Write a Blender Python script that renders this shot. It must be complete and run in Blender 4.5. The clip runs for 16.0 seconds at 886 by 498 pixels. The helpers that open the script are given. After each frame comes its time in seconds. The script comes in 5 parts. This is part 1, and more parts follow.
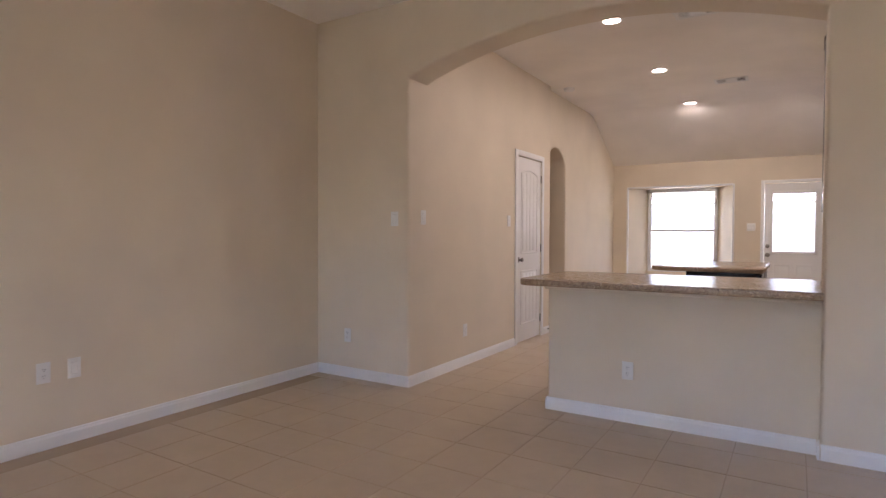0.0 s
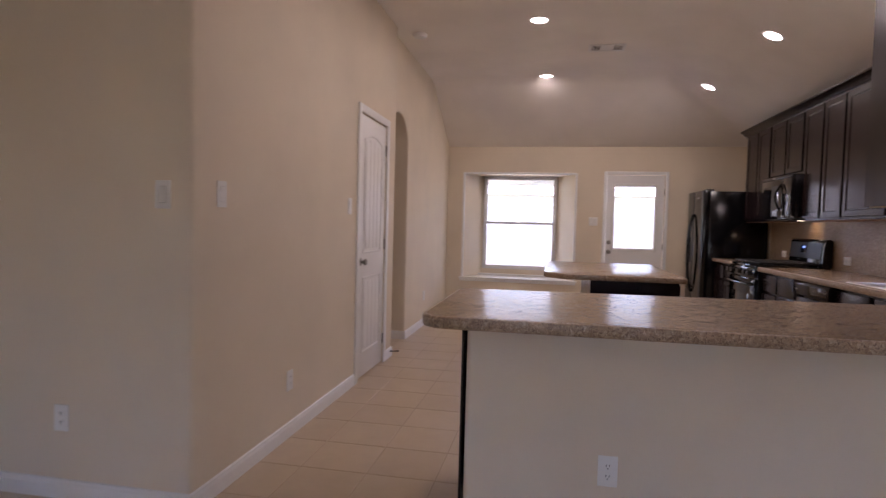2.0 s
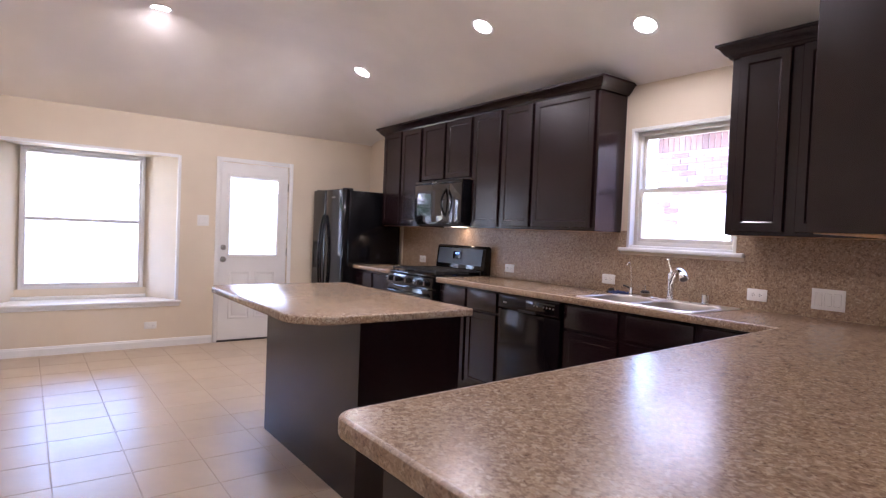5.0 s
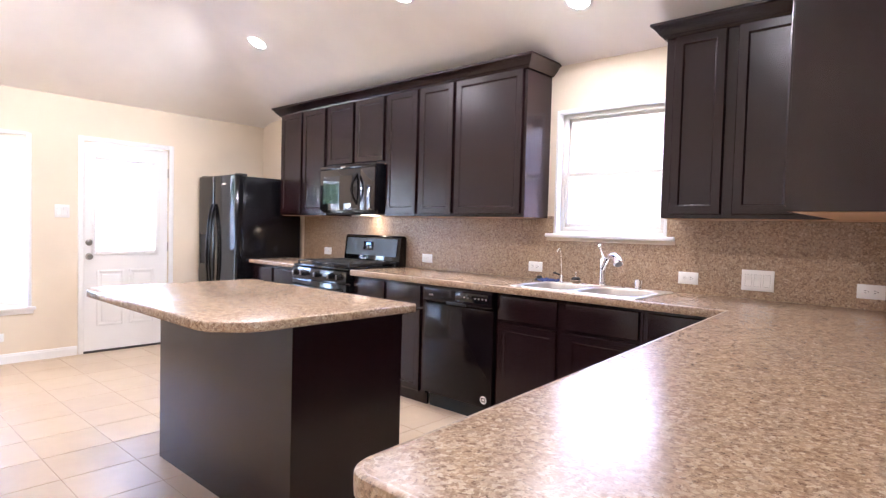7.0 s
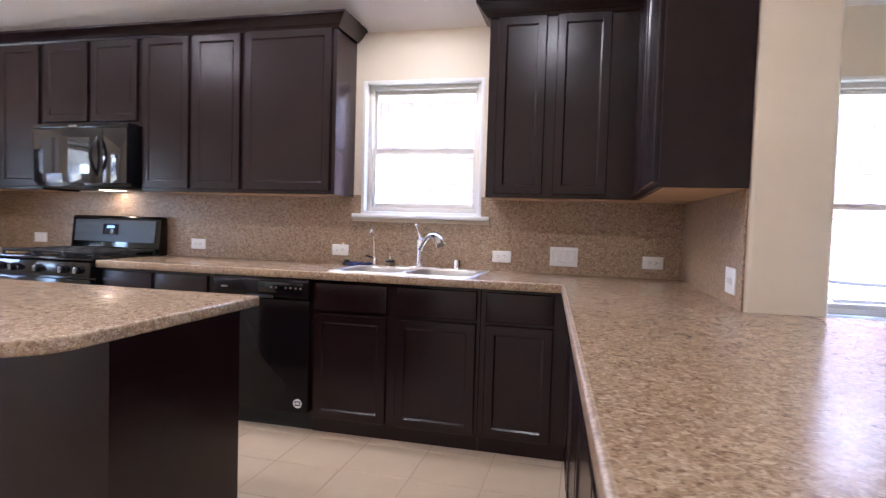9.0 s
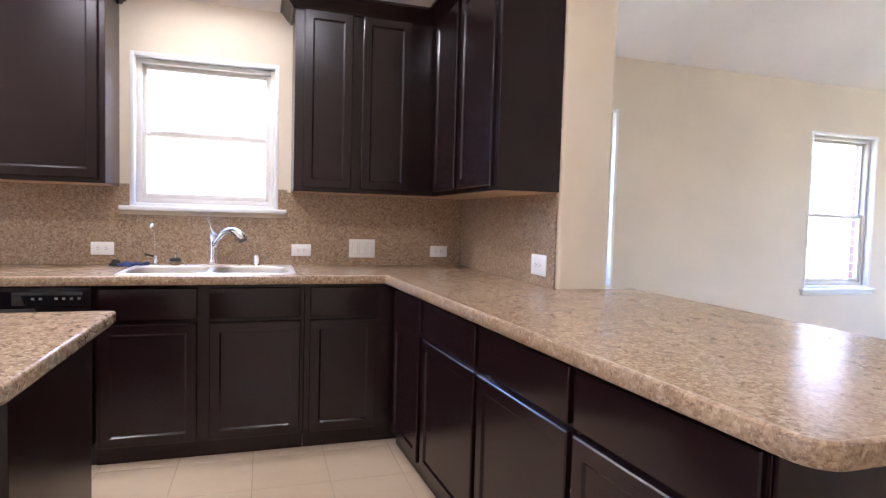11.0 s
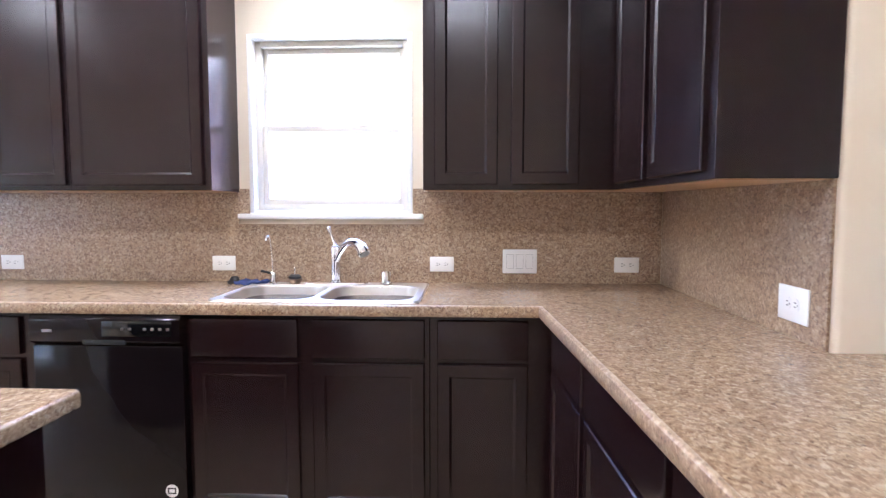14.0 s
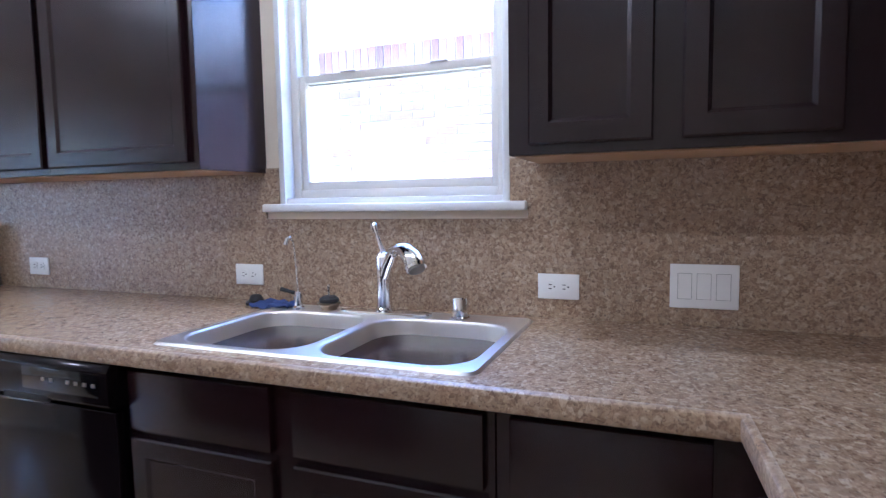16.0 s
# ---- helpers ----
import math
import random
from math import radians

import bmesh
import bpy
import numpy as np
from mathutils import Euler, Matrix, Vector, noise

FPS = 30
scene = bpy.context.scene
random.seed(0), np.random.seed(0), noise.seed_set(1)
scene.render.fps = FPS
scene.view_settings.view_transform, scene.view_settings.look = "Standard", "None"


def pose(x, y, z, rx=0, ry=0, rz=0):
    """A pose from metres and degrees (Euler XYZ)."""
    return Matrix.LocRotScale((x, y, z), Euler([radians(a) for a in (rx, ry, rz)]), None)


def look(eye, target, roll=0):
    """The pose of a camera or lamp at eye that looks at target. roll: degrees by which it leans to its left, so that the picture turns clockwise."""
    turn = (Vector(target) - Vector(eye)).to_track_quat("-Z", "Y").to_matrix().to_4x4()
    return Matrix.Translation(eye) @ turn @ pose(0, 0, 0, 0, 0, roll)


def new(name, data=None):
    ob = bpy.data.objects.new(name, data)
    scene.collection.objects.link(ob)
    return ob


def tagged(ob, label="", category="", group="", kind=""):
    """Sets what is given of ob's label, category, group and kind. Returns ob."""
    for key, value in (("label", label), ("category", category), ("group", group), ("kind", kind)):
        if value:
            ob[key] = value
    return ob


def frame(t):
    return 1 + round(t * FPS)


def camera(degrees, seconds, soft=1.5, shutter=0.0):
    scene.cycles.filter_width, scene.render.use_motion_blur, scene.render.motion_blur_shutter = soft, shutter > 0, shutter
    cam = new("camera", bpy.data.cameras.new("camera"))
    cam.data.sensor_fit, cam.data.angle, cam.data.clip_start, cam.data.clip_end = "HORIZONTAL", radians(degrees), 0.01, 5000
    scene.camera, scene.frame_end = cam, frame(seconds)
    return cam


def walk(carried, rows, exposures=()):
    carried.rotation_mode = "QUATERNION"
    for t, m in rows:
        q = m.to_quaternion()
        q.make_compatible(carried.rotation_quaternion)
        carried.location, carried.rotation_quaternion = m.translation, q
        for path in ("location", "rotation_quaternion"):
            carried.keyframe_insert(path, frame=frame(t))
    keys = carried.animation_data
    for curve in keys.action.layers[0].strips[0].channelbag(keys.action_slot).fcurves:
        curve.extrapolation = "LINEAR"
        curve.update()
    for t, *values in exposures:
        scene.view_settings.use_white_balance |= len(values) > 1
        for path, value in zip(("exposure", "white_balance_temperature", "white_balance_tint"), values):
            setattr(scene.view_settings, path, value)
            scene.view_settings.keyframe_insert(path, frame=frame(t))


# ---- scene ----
cam = camera(75.6, 16.0, soft=1.3, shutter=0.3)
SKY, SUN, LAMP, HOOD = 0.145, 3.2, 0.6, 0.03
PATH = [
    (0, (0.357, 0.483, 1.212), (-0.694, 2.184, 1.159), 0.2),
    (0.5, (0.108, 0.931, 1.219), (-0.933, 2.637, 1.153), 0.3),
    (1, (-0.152, 1.36, 1.221), (-1.055, 3.142, 1.143), 0.6),
    (1.5, (-0.485, 1.733, 1.208), (-1.228, 3.588, 1.126), 0.7),
    (2, (-0.785, 2.051, 1.238), (-1.158, 4.014, 1.151), 1.5),
    (2.5, (-1.031, 2.401, 1.251), (-1.121, 4.397, 1.164), 1.7),
    (3, (-1.347, 2.703, 1.249), (-1.01, 4.673, 1.17), 2.0),
    (3.5, (-1.517, 3.02, 1.238), (-0.852, 4.905, 1.17), 1.9),
    (4, (-1.688, 3.276, 1.271), (-0.841, 5.087, 1.203), 2.0),
    (4.5, (-1.812, 3.526, 1.305), (-0.75, 5.219, 1.235), 1.9),
    (4.7, (-1.773, 3.663, 1.304), (-0.657, 5.321, 1.24), 2.1),
    (7, (-1.759, 4.281, 1.268), (-0.274, 5.618, 1.194), 1.5),
    (7.5, (-1.688, 4.364, 1.192), (-0.127, 5.613, 1.123), 1.5),
    (8, (-1.673, 4.532, 1.167), (0.025, 5.586, 1.092), 1.6),
    (8.5, (-1.724, 4.714, 1.184), (0.102, 5.524, 1.094), 1.6),
    (9, (-1.743, 4.981, 1.197), (0.196, 5.46, 1.109), 1.7),
    (9.5, (-1.683, 5.271, 1.2), (0.306, 5.471, 1.115), 1.8),
    (10, (-1.742, 5.474, 1.22), (0.253, 5.364, 1.13), 1.6),
    (10.2, (-1.81, 5.599, 1.215), (0.162, 5.278, 1.126), 1.6),
    (12.5, (-1.84, 5.743, 1.265), (0.026, 5.033, 1.153), 1.6),
    (13, (-1.589, 5.6, 1.285), (0.345, 5.107, 1.158), 0.9),
    (13.5, (-1.299, 5.429, 1.295), (0.694, 5.357, 1.145), 0.3),
    (14, (-0.984, 5.335, 1.286), (1.008, 5.431, 1.136), -0.0),
    (14.5, (-0.696, 5.284, 1.294), (1.286, 5.5, 1.136), -0.2),
    (15, (-0.394, 5.212, 1.288), (1.509, 5.804, 1.123), -0.9),
    (15.5, (-0.133, 5.218, 1.285), (1.745, 5.882, 1.103), -0.6),
    (16, (0.158, 5.199, 1.256), (2.016, 5.917, 1.083), -0.9),
]

walk(cam, [(t, look(eye, target, roll)) for t, eye, target, roll in PATH],
     [(0, 3.89, 6000, 24.5), (1.5, 3.66, 6060, 28.5), (2.5, 3.19, 5780, 31), (3.5, 3.0, 5500, 30.5), (4.5, 3.88, 5380, 28), (7, 5.5, 5200, 20), (8.5, 5.0, 5050, 19), (9.5, 4.91, 5100, 19), (10.0, 5.17, 5150, 18), (12.5, 5.05, 5150, 17), (13.5, 5.55, 4950, 15), (14.5, 5.46, 4750, 14), (16, 4.7, 4400, 14)])

# ---- world and sun ----
world = bpy.data.worlds.new("sky")
scene.world = world
world.use_nodes = True
wn, wl = world.node_tree.nodes, world.node_tree.links
sky = wn.new("ShaderNodeTexSky")
sky.sky_type = "NISHITA"
sky.sun_disc = False
sky.sun_elevation, sky.sun_rotation = radians(71), radians(265)
sky.dust_density, sky.air_density = 1.6, 1.0
wl.new(sky.outputs[0], wn["Background"].inputs[0])
wn["Background"].inputs[1].default_value = SKY
sun_data = bpy.data.lights.new("sun", "SUN")
sun_data.energy, sun_data.angle, sun_data.color = SUN, radians(3), (1.0, 0.95, 0.88)
sun = new("sun", sun_data)
sun.matrix_world = look((2, -6, 20), (2.0 + 3.2, -6 + 0.3, 20 - 9.3))


# ---- materials ----
def material(name, color, rough=0.5, metal=0.0, spec=0.5, coat=0.0):
    m = bpy.data.materials.new(name)
    m.use_nodes = True
    b = m.node_tree.nodes["Principled BSDF"]
    b.inputs["Base Color"].default_value = (*color, 1)
    b.inputs["Roughness"].default_value = rough
    b.inputs["Metallic"].default_value = metal
    b.inputs["Specular IOR Level"].default_value = spec
    b.inputs["Coat Weight"].default_value = coat
    b.inputs["Coat Roughness"].default_value = 0.1
    return m


def node(m, kind, **values):
    n = m.node_tree.nodes.new(kind)
    for key, v in values.items():
        n.inputs[key.replace("_", " ")].default_value = v
    return n


def wire(m, a, b):
    m.node_tree.links.new(a, b)


def bsdf(m):
    return m.node_tree.nodes["Principled BSDF"]


def noise_tex(m, scale, detail=3.0, rough=0.5, stretch=None):
    pos = m.node_tree.nodes.new("ShaderNodeNewGeometry").outputs["Position"]
    if stretch:
        mp = node(m, "ShaderNodeMapping")
        mp.inputs["Scale"].default_value = stretch
        wire(m, pos, mp.inputs["Vector"])
        pos = mp.outputs["Vector"]
    n = node(m, "ShaderNodeTexNoise", Scale=scale, Detail=detail, Roughness=rough)
    wire(m, pos, n.inputs["Vector"])
    return n


def ramp(m, fac, stops):
    r = m.node_tree.nodes.new("ShaderNodeValToRGB")
    els = r.color_ramp.elements
    while len(els) < len(stops):
        els.new(0.5)
    for e, (p, c) in zip(els, stops):
        e.position, e.color = p, (*c, 1) if len(c) == 3 else c
    wire(m, fac, r.inputs["Fac"])
    return r.outputs["Color"]


def mix(m, fac, a, b, how="MIX"):
    n = m.node_tree.nodes.new("ShaderNodeMix")
    n.data_type, n.blend_type = "RGBA", how
    for v, s in ((fac, n.inputs["Factor"]), (a, n.inputs["A"]), (b, n.inputs["B"])):
        if hasattr(v, "is_linked"):
            wire(m, v, s)
        elif isinstance(v, tuple):
            s.default_value = (*v, 1)
        else:
            s.default_value = v
    return n.outputs["Result"]


def bump(m, height, strength, distance):
    n = node(m, "ShaderNodeBump", Strength=strength, Distance=distance)
    wire(m, height, n.inputs["Height"])
    wire(m, n.outputs["Normal"], bsdf(m).inputs["Normal"])


def shade(c, k):
    return tuple(min(1.0, v * k) for v in c)


def painted(name, color, rough, grain=260.0, strength=0.25, depth=0.0012, vary=0.06, spec=0.4):
    """Rolled and textured paint: fine orange peel, and a slow drift of tone."""
    m = material(name, color, rough, spec=spec)
    slow = noise_tex(m, 1.3, 4.0)
    wire(m, ramp(m, slow.outputs["Fac"], [(0.3, shade(color, 1 - vary)), (0.7, shade(color, 1 + vary))]), bsdf(m).inputs["Base Color"])
    fine = noise_tex(m, grain, 2.0)
    bump(m, fine.outputs["Fac"], strength, depth)
    return m


M_WALL = painted("wall_paint", (0.74, 0.645, 0.505), 0.62, 150.0, 0.35, 0.0016)
M_CEIL = painted("ceiling_paint", (0.89, 0.84, 0.775), 0.8, 90.0, 0.5, 0.003)
M_TRIM = painted("trim_paint", (0.83, 0.82, 0.80), 0.32, 60.0, 0.06, 0.0008, 0.02)
M_PLATE = material("plate_plastic", (0.82, 0.81, 0.78), 0.35)
# grey that paints in the shade of the gap round a rocker
M_GROOVE = material("shadow_gap_plastic", (0.40, 0.39, 0.37), 0.6)
M_SLOT = material("slot_dark", (0.05, 0.045, 0.04), 0.6)
M_VINYL = painted("window_vinyl", (0.69, 0.65, 0.575), 0.38, 40.0, 0.05, 0.0006, 0.02)
M_ALU = painted("window_grey", (0.74, 0.73, 0.72), 0.45, 40.0, 0.05, 0.0006, 0.03)

# espresso-stained cabinet wood with a faint vertical grain
M_CAB = material("espresso_wood", (0.02, 0.012, 0.01), 0.36, spec=0.40)
g = noise_tex(M_CAB, 14.0, 6.0, 0.6, (6.0, 6.0, 0.45))
wire(M_CAB, ramp(M_CAB, g.outputs["Fac"], [(0.2, (0.0108, 0.0041, 0.0052)), (0.8, (0.0145, 0.0057, 0.0070))]), bsdf(M_CAB).inputs["Base Color"])
g2 = noise_tex(M_CAB, 5.0, 3.0)
wire(M_CAB, ramp(M_CAB, g2.outputs["Fac"], [(0.3, (0.215,) * 3), (0.7, (0.262,) * 3)]), bsdf(M_CAB).inputs["Roughness"])
bump(M_CAB, g.outputs["Fac"], 0.012, 0.0004)
M_CABIN = painted("cabinet_underside_maple", (0.55, 0.36, 0.20), 0.5, 30.0, 0.1, 0.0006, 0.12)

# speckled brown laminate
def laminate(name, rough):
    """Printed chip pattern: tan and brown flakes, small dark chips, pale grey clouds."""
    m = material(name, (0.303, 0.214, 0.143), rough, spec=0.5)
    pos = m.node_tree.nodes.new("ShaderNodeNewGeometry").outputs["Position"]
    warp = noise_tex(m, 45.0, 4.0, 0.65)
    add = m.node_tree.nodes.new("ShaderNodeVectorMath")
    add.operation = "MULTIPLY_ADD"
    wire(m, warp.outputs["Color"], add.inputs[0])
    add.inputs[1].default_value = (0.026, 0.026, 0.026)
    wire(m, pos, add.inputs[2])

    def chips(scale):
        v = node(m, "ShaderNodeTexVoronoi", Scale=scale, Randomness=1.0)
        wire(m, add.outputs[0], v.inputs["Vector"])
        sep = m.node_tree.nodes.new("ShaderNodeSeparateColor")
        wire(m, v.outputs["Color"], sep.inputs[0])
        return sep

    large, small = chips(115.0), chips(230.0)
    flakes = ramp(m, large.outputs[0], [(0.0, (0.151, 0.0925, 0.0554)), (0.25, (0.252, 0.16, 0.0938)), (0.55, (0.353, 0.243, 0.148)), (0.8, (0.454, 0.337, 0.214)), (1.0, (0.585, 0.477, 0.348))])
    fine = ramp(m, small.outputs[1], [(0.0, (0.101, 0.0605, 0.0375)), (0.28, (0.242, 0.16, 0.098)), (0.6, (0.364, 0.258, 0.161)), (1.0, (0.505, 0.39, 0.268))])
    base = mix(m, 0.45, flakes, fine)
    blot = noise_tex(m, 22.0, 5.0, 0.7)
    cloud = ramp(m, blot.outputs["Fac"], [(0.52, (0, 0, 0)), (0.68, (0.62, 0.62, 0.62))])
    base = mix(m, cloud, base, (0.364, 0.277, 0.192))
    dark = ramp(m, blot.outputs["Fac"], [(0.30, (0.6, 0.6, 0.6)), (0.45, (0, 0, 0))])
    base = mix(m, dark, base, (0.192, 0.122, 0.0732))
    speck = noise_tex(m, 120.0, 2.0, 0.6)
    spots = ramp(m, speck.outputs["Fac"], [(0.64, (0, 0, 0)), (0.72, (0.75, 0.75, 0.75))])
    wire(m, mix(m, spots, base, (0.0757, 0.0488, 0.033)), bsdf(m).inputs["Base Color"])
    wire(m, ramp(m, blot.outputs["Fac"], [(0.35, (rough * 0.9,) * 3), (0.65, (rough * 1.15,) * 3)]), bsdf(m).inputs["Roughness"])
    bump(m, speck.outputs["Fac"], 0.05, 0.0006)
    return m


M_LAM = laminate("speckled_laminate", 0.228)
M_SPLASH = laminate("speckled_splash_laminate", 0.34)

# glazed floor tile: each tile its own tone, clouded beige
M_TILE = material("beige_tile", (0.5, 0.4, 0.3), 0.3)
rnd = M_TILE.node_tree.nodes.new("ShaderNodeObjectInfo")
cloud = noise_tex(M_TILE, 7.0, 5.0, 0.6)
c1 = ramp(M_TILE, cloud.outputs["Fac"], [(0.3, (0.47, 0.36, 0.245)), (0.7, (0.55, 0.435, 0.30))])
wire(M_TILE, mix(M_TILE, 0.5, c1, mix(M_TILE, rnd.outputs["Random"], (0.485, 0.375, 0.255), (0.545, 0.43, 0.30))), bsdf(M_TILE).inputs["Base Color"])
dirt = noise_tex(M_TILE, 3.0, 4.0)
wave = noise_tex(M_TILE, 14.0, 2.0)
bump(M_TILE, wave.outputs["Fac"], 0.25, 0.002)
wire(M_TILE, ramp(M_TILE, dirt.outputs["Fac"], [(0.3, (0.285,) * 3), (0.7, (0.37,) * 3)]), bsdf(M_TILE).inputs["Roughness"])
M_GROUT = painted("grout", (0.44, 0.345, 0.25), 0.85, 200.0, 0.5, 0.001, 0.15)

M_BLACK = material("black_enamel", (0.006, 0.006, 0.007), 0.09, spec=0.5)
M_BLACKSATIN = painted("black_satin_steel", (0.006, 0.006, 0.0075), 0.13, 300.0, 0.012, 0.0003, 0.1, 0.4)
M_DISHWASHER = painted("black_dishwasher_steel", (0.007, 0.005, 0.006), 0.12, 300.0, 0.01, 0.0003, 0.1, 0.2)
M_BLACKMAT = material("cast_iron", (0.012, 0.012, 0.012), 0.6)
M_GLASSDARK = material("dark_appliance_glass", (0.008, 0.008, 0.010), 0.03, spec=1.0)
M_RANGEPANEL = material("satin_black_panel", (0.012, 0.012, 0.014), 0.33, spec=0.5)
M_CHROME = material("chrome", (0.85, 0.86, 0.88), 0.08, 1.0)
M_NICKEL = painted("satin_nickel", (0.33, 0.305, 0.275), 0.32, 200.0, 0.05, 0.0003, 0.05)
bsdf(M_NICKEL).inputs["Metallic"].default_value = 1.0
M_STEEL = material("brushed_steel", (0.76, 0.72, 0.66), 0.25, 1.0)
gs = noise_tex(M_STEEL, 60.0, 3.0, 0.6, (1.0, 14.0, 14.0))
wire(M_STEEL, ramp(M_STEEL, gs.outputs["Fac"], [(0.3, (0.38,) * 3), (0.7, (0.45,) * 3)]), bsdf(M_STEEL).inputs["Roughness"])
M_RAG = painted("blue_cloth", (0.05, 0.07, 0.20), 0.9, 300.0, 0.6, 0.002, 0.3)
M_RUBBER = material("black_rubber", (0.015, 0.014, 0.014), 0.6)
M_BRASS = material("strainer_brass", (0.35, 0.28, 0.2), 0.35, 1.0)


def emitter(name, color, strength):
    m = material(name, (0.8, 0.8, 0.8), 0.5)
    bsdf(m).inputs["Emission Color"].default_value = (*color, 1)
    bsdf(m).inputs["Emission Strength"].default_value = strength
    return m


M_LED = emitter("led_diffuser", (1.0, 0.90, 0.78), 3.0)
M_DISPLAY = emitter("blue_display", (0.05, 0.2, 1.0), 0.16)

M_PANE = bpy.data.materials.new("window_glass")
M_PANE.use_nodes = True
pn = M_PANE.node_tree.nodes
pn.clear()
out = pn.new("ShaderNodeOutputMaterial")
tr, gl, mx, lw, pw, ma = (pn.new("ShaderNode" + k) for k in ("BsdfTransparent", "BsdfGlossy", "MixShader", "LayerWeight", "Math", "Math"))
gl.inputs["Roughness"].default_value = 0.0
lw.inputs["Blend"].default_value = 0.5
pw.operation, ma.operation = "POWER", "MULTIPLY_ADD"
pw.inputs[1].default_value = 4.0
ma.inputs[1].default_value, ma.inputs[2].default_value = 0.45, 0.035
for a, b in ((lw.outputs["Facing"], pw.inputs[0]), (pw.outputs[0], ma.inputs[0]), (ma.outputs[0], mx.inputs[0]), (tr.outputs[0], mx.inputs[1]), (gl.outputs[0], mx.inputs[2]), (mx.outputs[0], out.inputs[0])):
    M_PANE.node_tree.links.new(a, b)

M_GRASS = painted("lawn", (0.24, 0.23, 0.15), 0.9, 60.0, 0.8, 0.03, 0.3)
M_CONC = painted("patio_concrete", (0.50, 0.48, 0.45), 0.85, 80.0, 0.4, 0.003, 0.1)
M_FENCE = painted("weathered_cedar", (0.40, 0.37, 0.34), 0.85, 40.0, 0.4, 0.003, 0.2)
M_SIDING = painted("pale_siding", (0.72, 0.71, 0.69), 0.7, 30.0, 0.2, 0.002, 0.05)
M_ROOF = painted("grey_shingle", (0.30, 0.28, 0.27), 0.9, 30.0, 0.6, 0.01, 0.2)
M_BRICK = material("red_brick", (0.4, 0.2, 0.15), 0.85)
bi = M_BRICK.node_tree.nodes.new("ShaderNodeObjectInfo")
gi = M_BRICK.node_tree.nodes.new("ShaderNodeNewGeometry")
bmix = M_BRICK.node_tree.nodes.new("ShaderNodeMath")
bmix.operation = "ADD"
wire(M_BRICK, bi.outputs["Random"], bmix.inputs[0])
wire(M_BRICK, gi.outputs["Random Per Island"], bmix.inputs[1])
bfr = M_BRICK.node_tree.nodes.new("ShaderNodeMath")
bfr.operation = "FRACT"
wire(M_BRICK, bmix.outputs[0], bfr.inputs[0])
wire(M_BRICK, ramp(M_BRICK, bfr.outputs[0], [(0.0, (0.17, 0.105, 0.092)), (0.3, (0.235, 0.135, 0.112)), (0.75, (0.29, 0.185, 0.155)), (1.0, (0.24, 0.19, 0.17))]), bsdf(M_BRICK).inputs["Base Color"])
bump(M_BRICK, noise_tex(M_BRICK, 80.0, 3.0).outputs["Fac"], 0.5, 0.003)
M_MORTAR = painted("mortar", (0.62, 0.59, 0.55), 0.9, 80.0, 0.4, 0.002, 0.1)
# opaque pale blue-grey for the neighbour's window panes
M_PALEPANE = material("pale_opaque_pane", (0.62, 0.66, 0.70), 0.12)
M_ACGREY = painted("condenser_paint", (0.45, 0.45, 0.43), 0.5, 60.0, 0.1, 0.001, 0.05)
M_LEAF = painted("tree_leaf", (0.11, 0.15, 0.07), 0.7, 40.0, 0.2, 0.002, 0.3)
M_BARK = painted("tree_bark", (0.14, 0.10, 0.07), 0.9, 40.0, 0.7, 0.01, 0.2)


# ---- building helpers ----
def finish(bm, name, mat, smooth=35):
    me = bpy.data.meshes.new(name)
    bmesh.ops.recalc_face_normals(bm, faces=bm.faces)
    bm.to_mesh(me)
    bm.free()
    if smooth:
        me.shade_smooth()
        me.set_sharp_from_angle(angle=radians(smooth))
    for one in (mat if isinstance(mat, (list, tuple)) else [mat]):
        me.materials.append(one)
    return me


def part(name, bm, mat, parent, label="", smooth=35):
    ob = new(name, finish(bm, name, mat, smooth))
    ob.parent = parent
    if label:
        ob["label"] = label
    return ob


def thing(name, label, category, m=None, group="", kind=""):
    ob = new(name)
    ob.empty_display_size = 0.1
    if m is not None:
        ob.matrix_world = m
    return tagged(ob, label, category, group, kind)


def single(name, bm, mat, label, category, m=None, group="", kind="", smooth=35):
    ob = new(name, finish(bm, name, mat, smooth))
    if m is not None:
        ob.matrix_world = m
    return tagged(ob, label, category, group, kind)


def box(bm, x0, x1, y0, y1, z0, z1, r=0.0, seg=2):
    t = bmesh.new()
    bmesh.ops.create_cube(t, size=1.0)
    for v in t.verts:
        v.co = ((x0 + x1) / 2 + v.co.x * (x1 - x0), (y0 + y1) / 2 + v.co.y * (y1 - y0), (z0 + z1) / 2 + v.co.z * (z1 - z0))
    if r:
        bmesh.ops.bevel(t, geom=t.edges[:], offset=r, segments=seg, profile=0.5, affect="EDGES")
    me = bpy.data.meshes.new("t")
    t.to_mesh(me)
    t.free()
    bm.from_mesh(me)
    bpy.data.meshes.remove(me)
    return bm


def bx(*a, **k):
    return box(bmesh.new(), *a, **k)


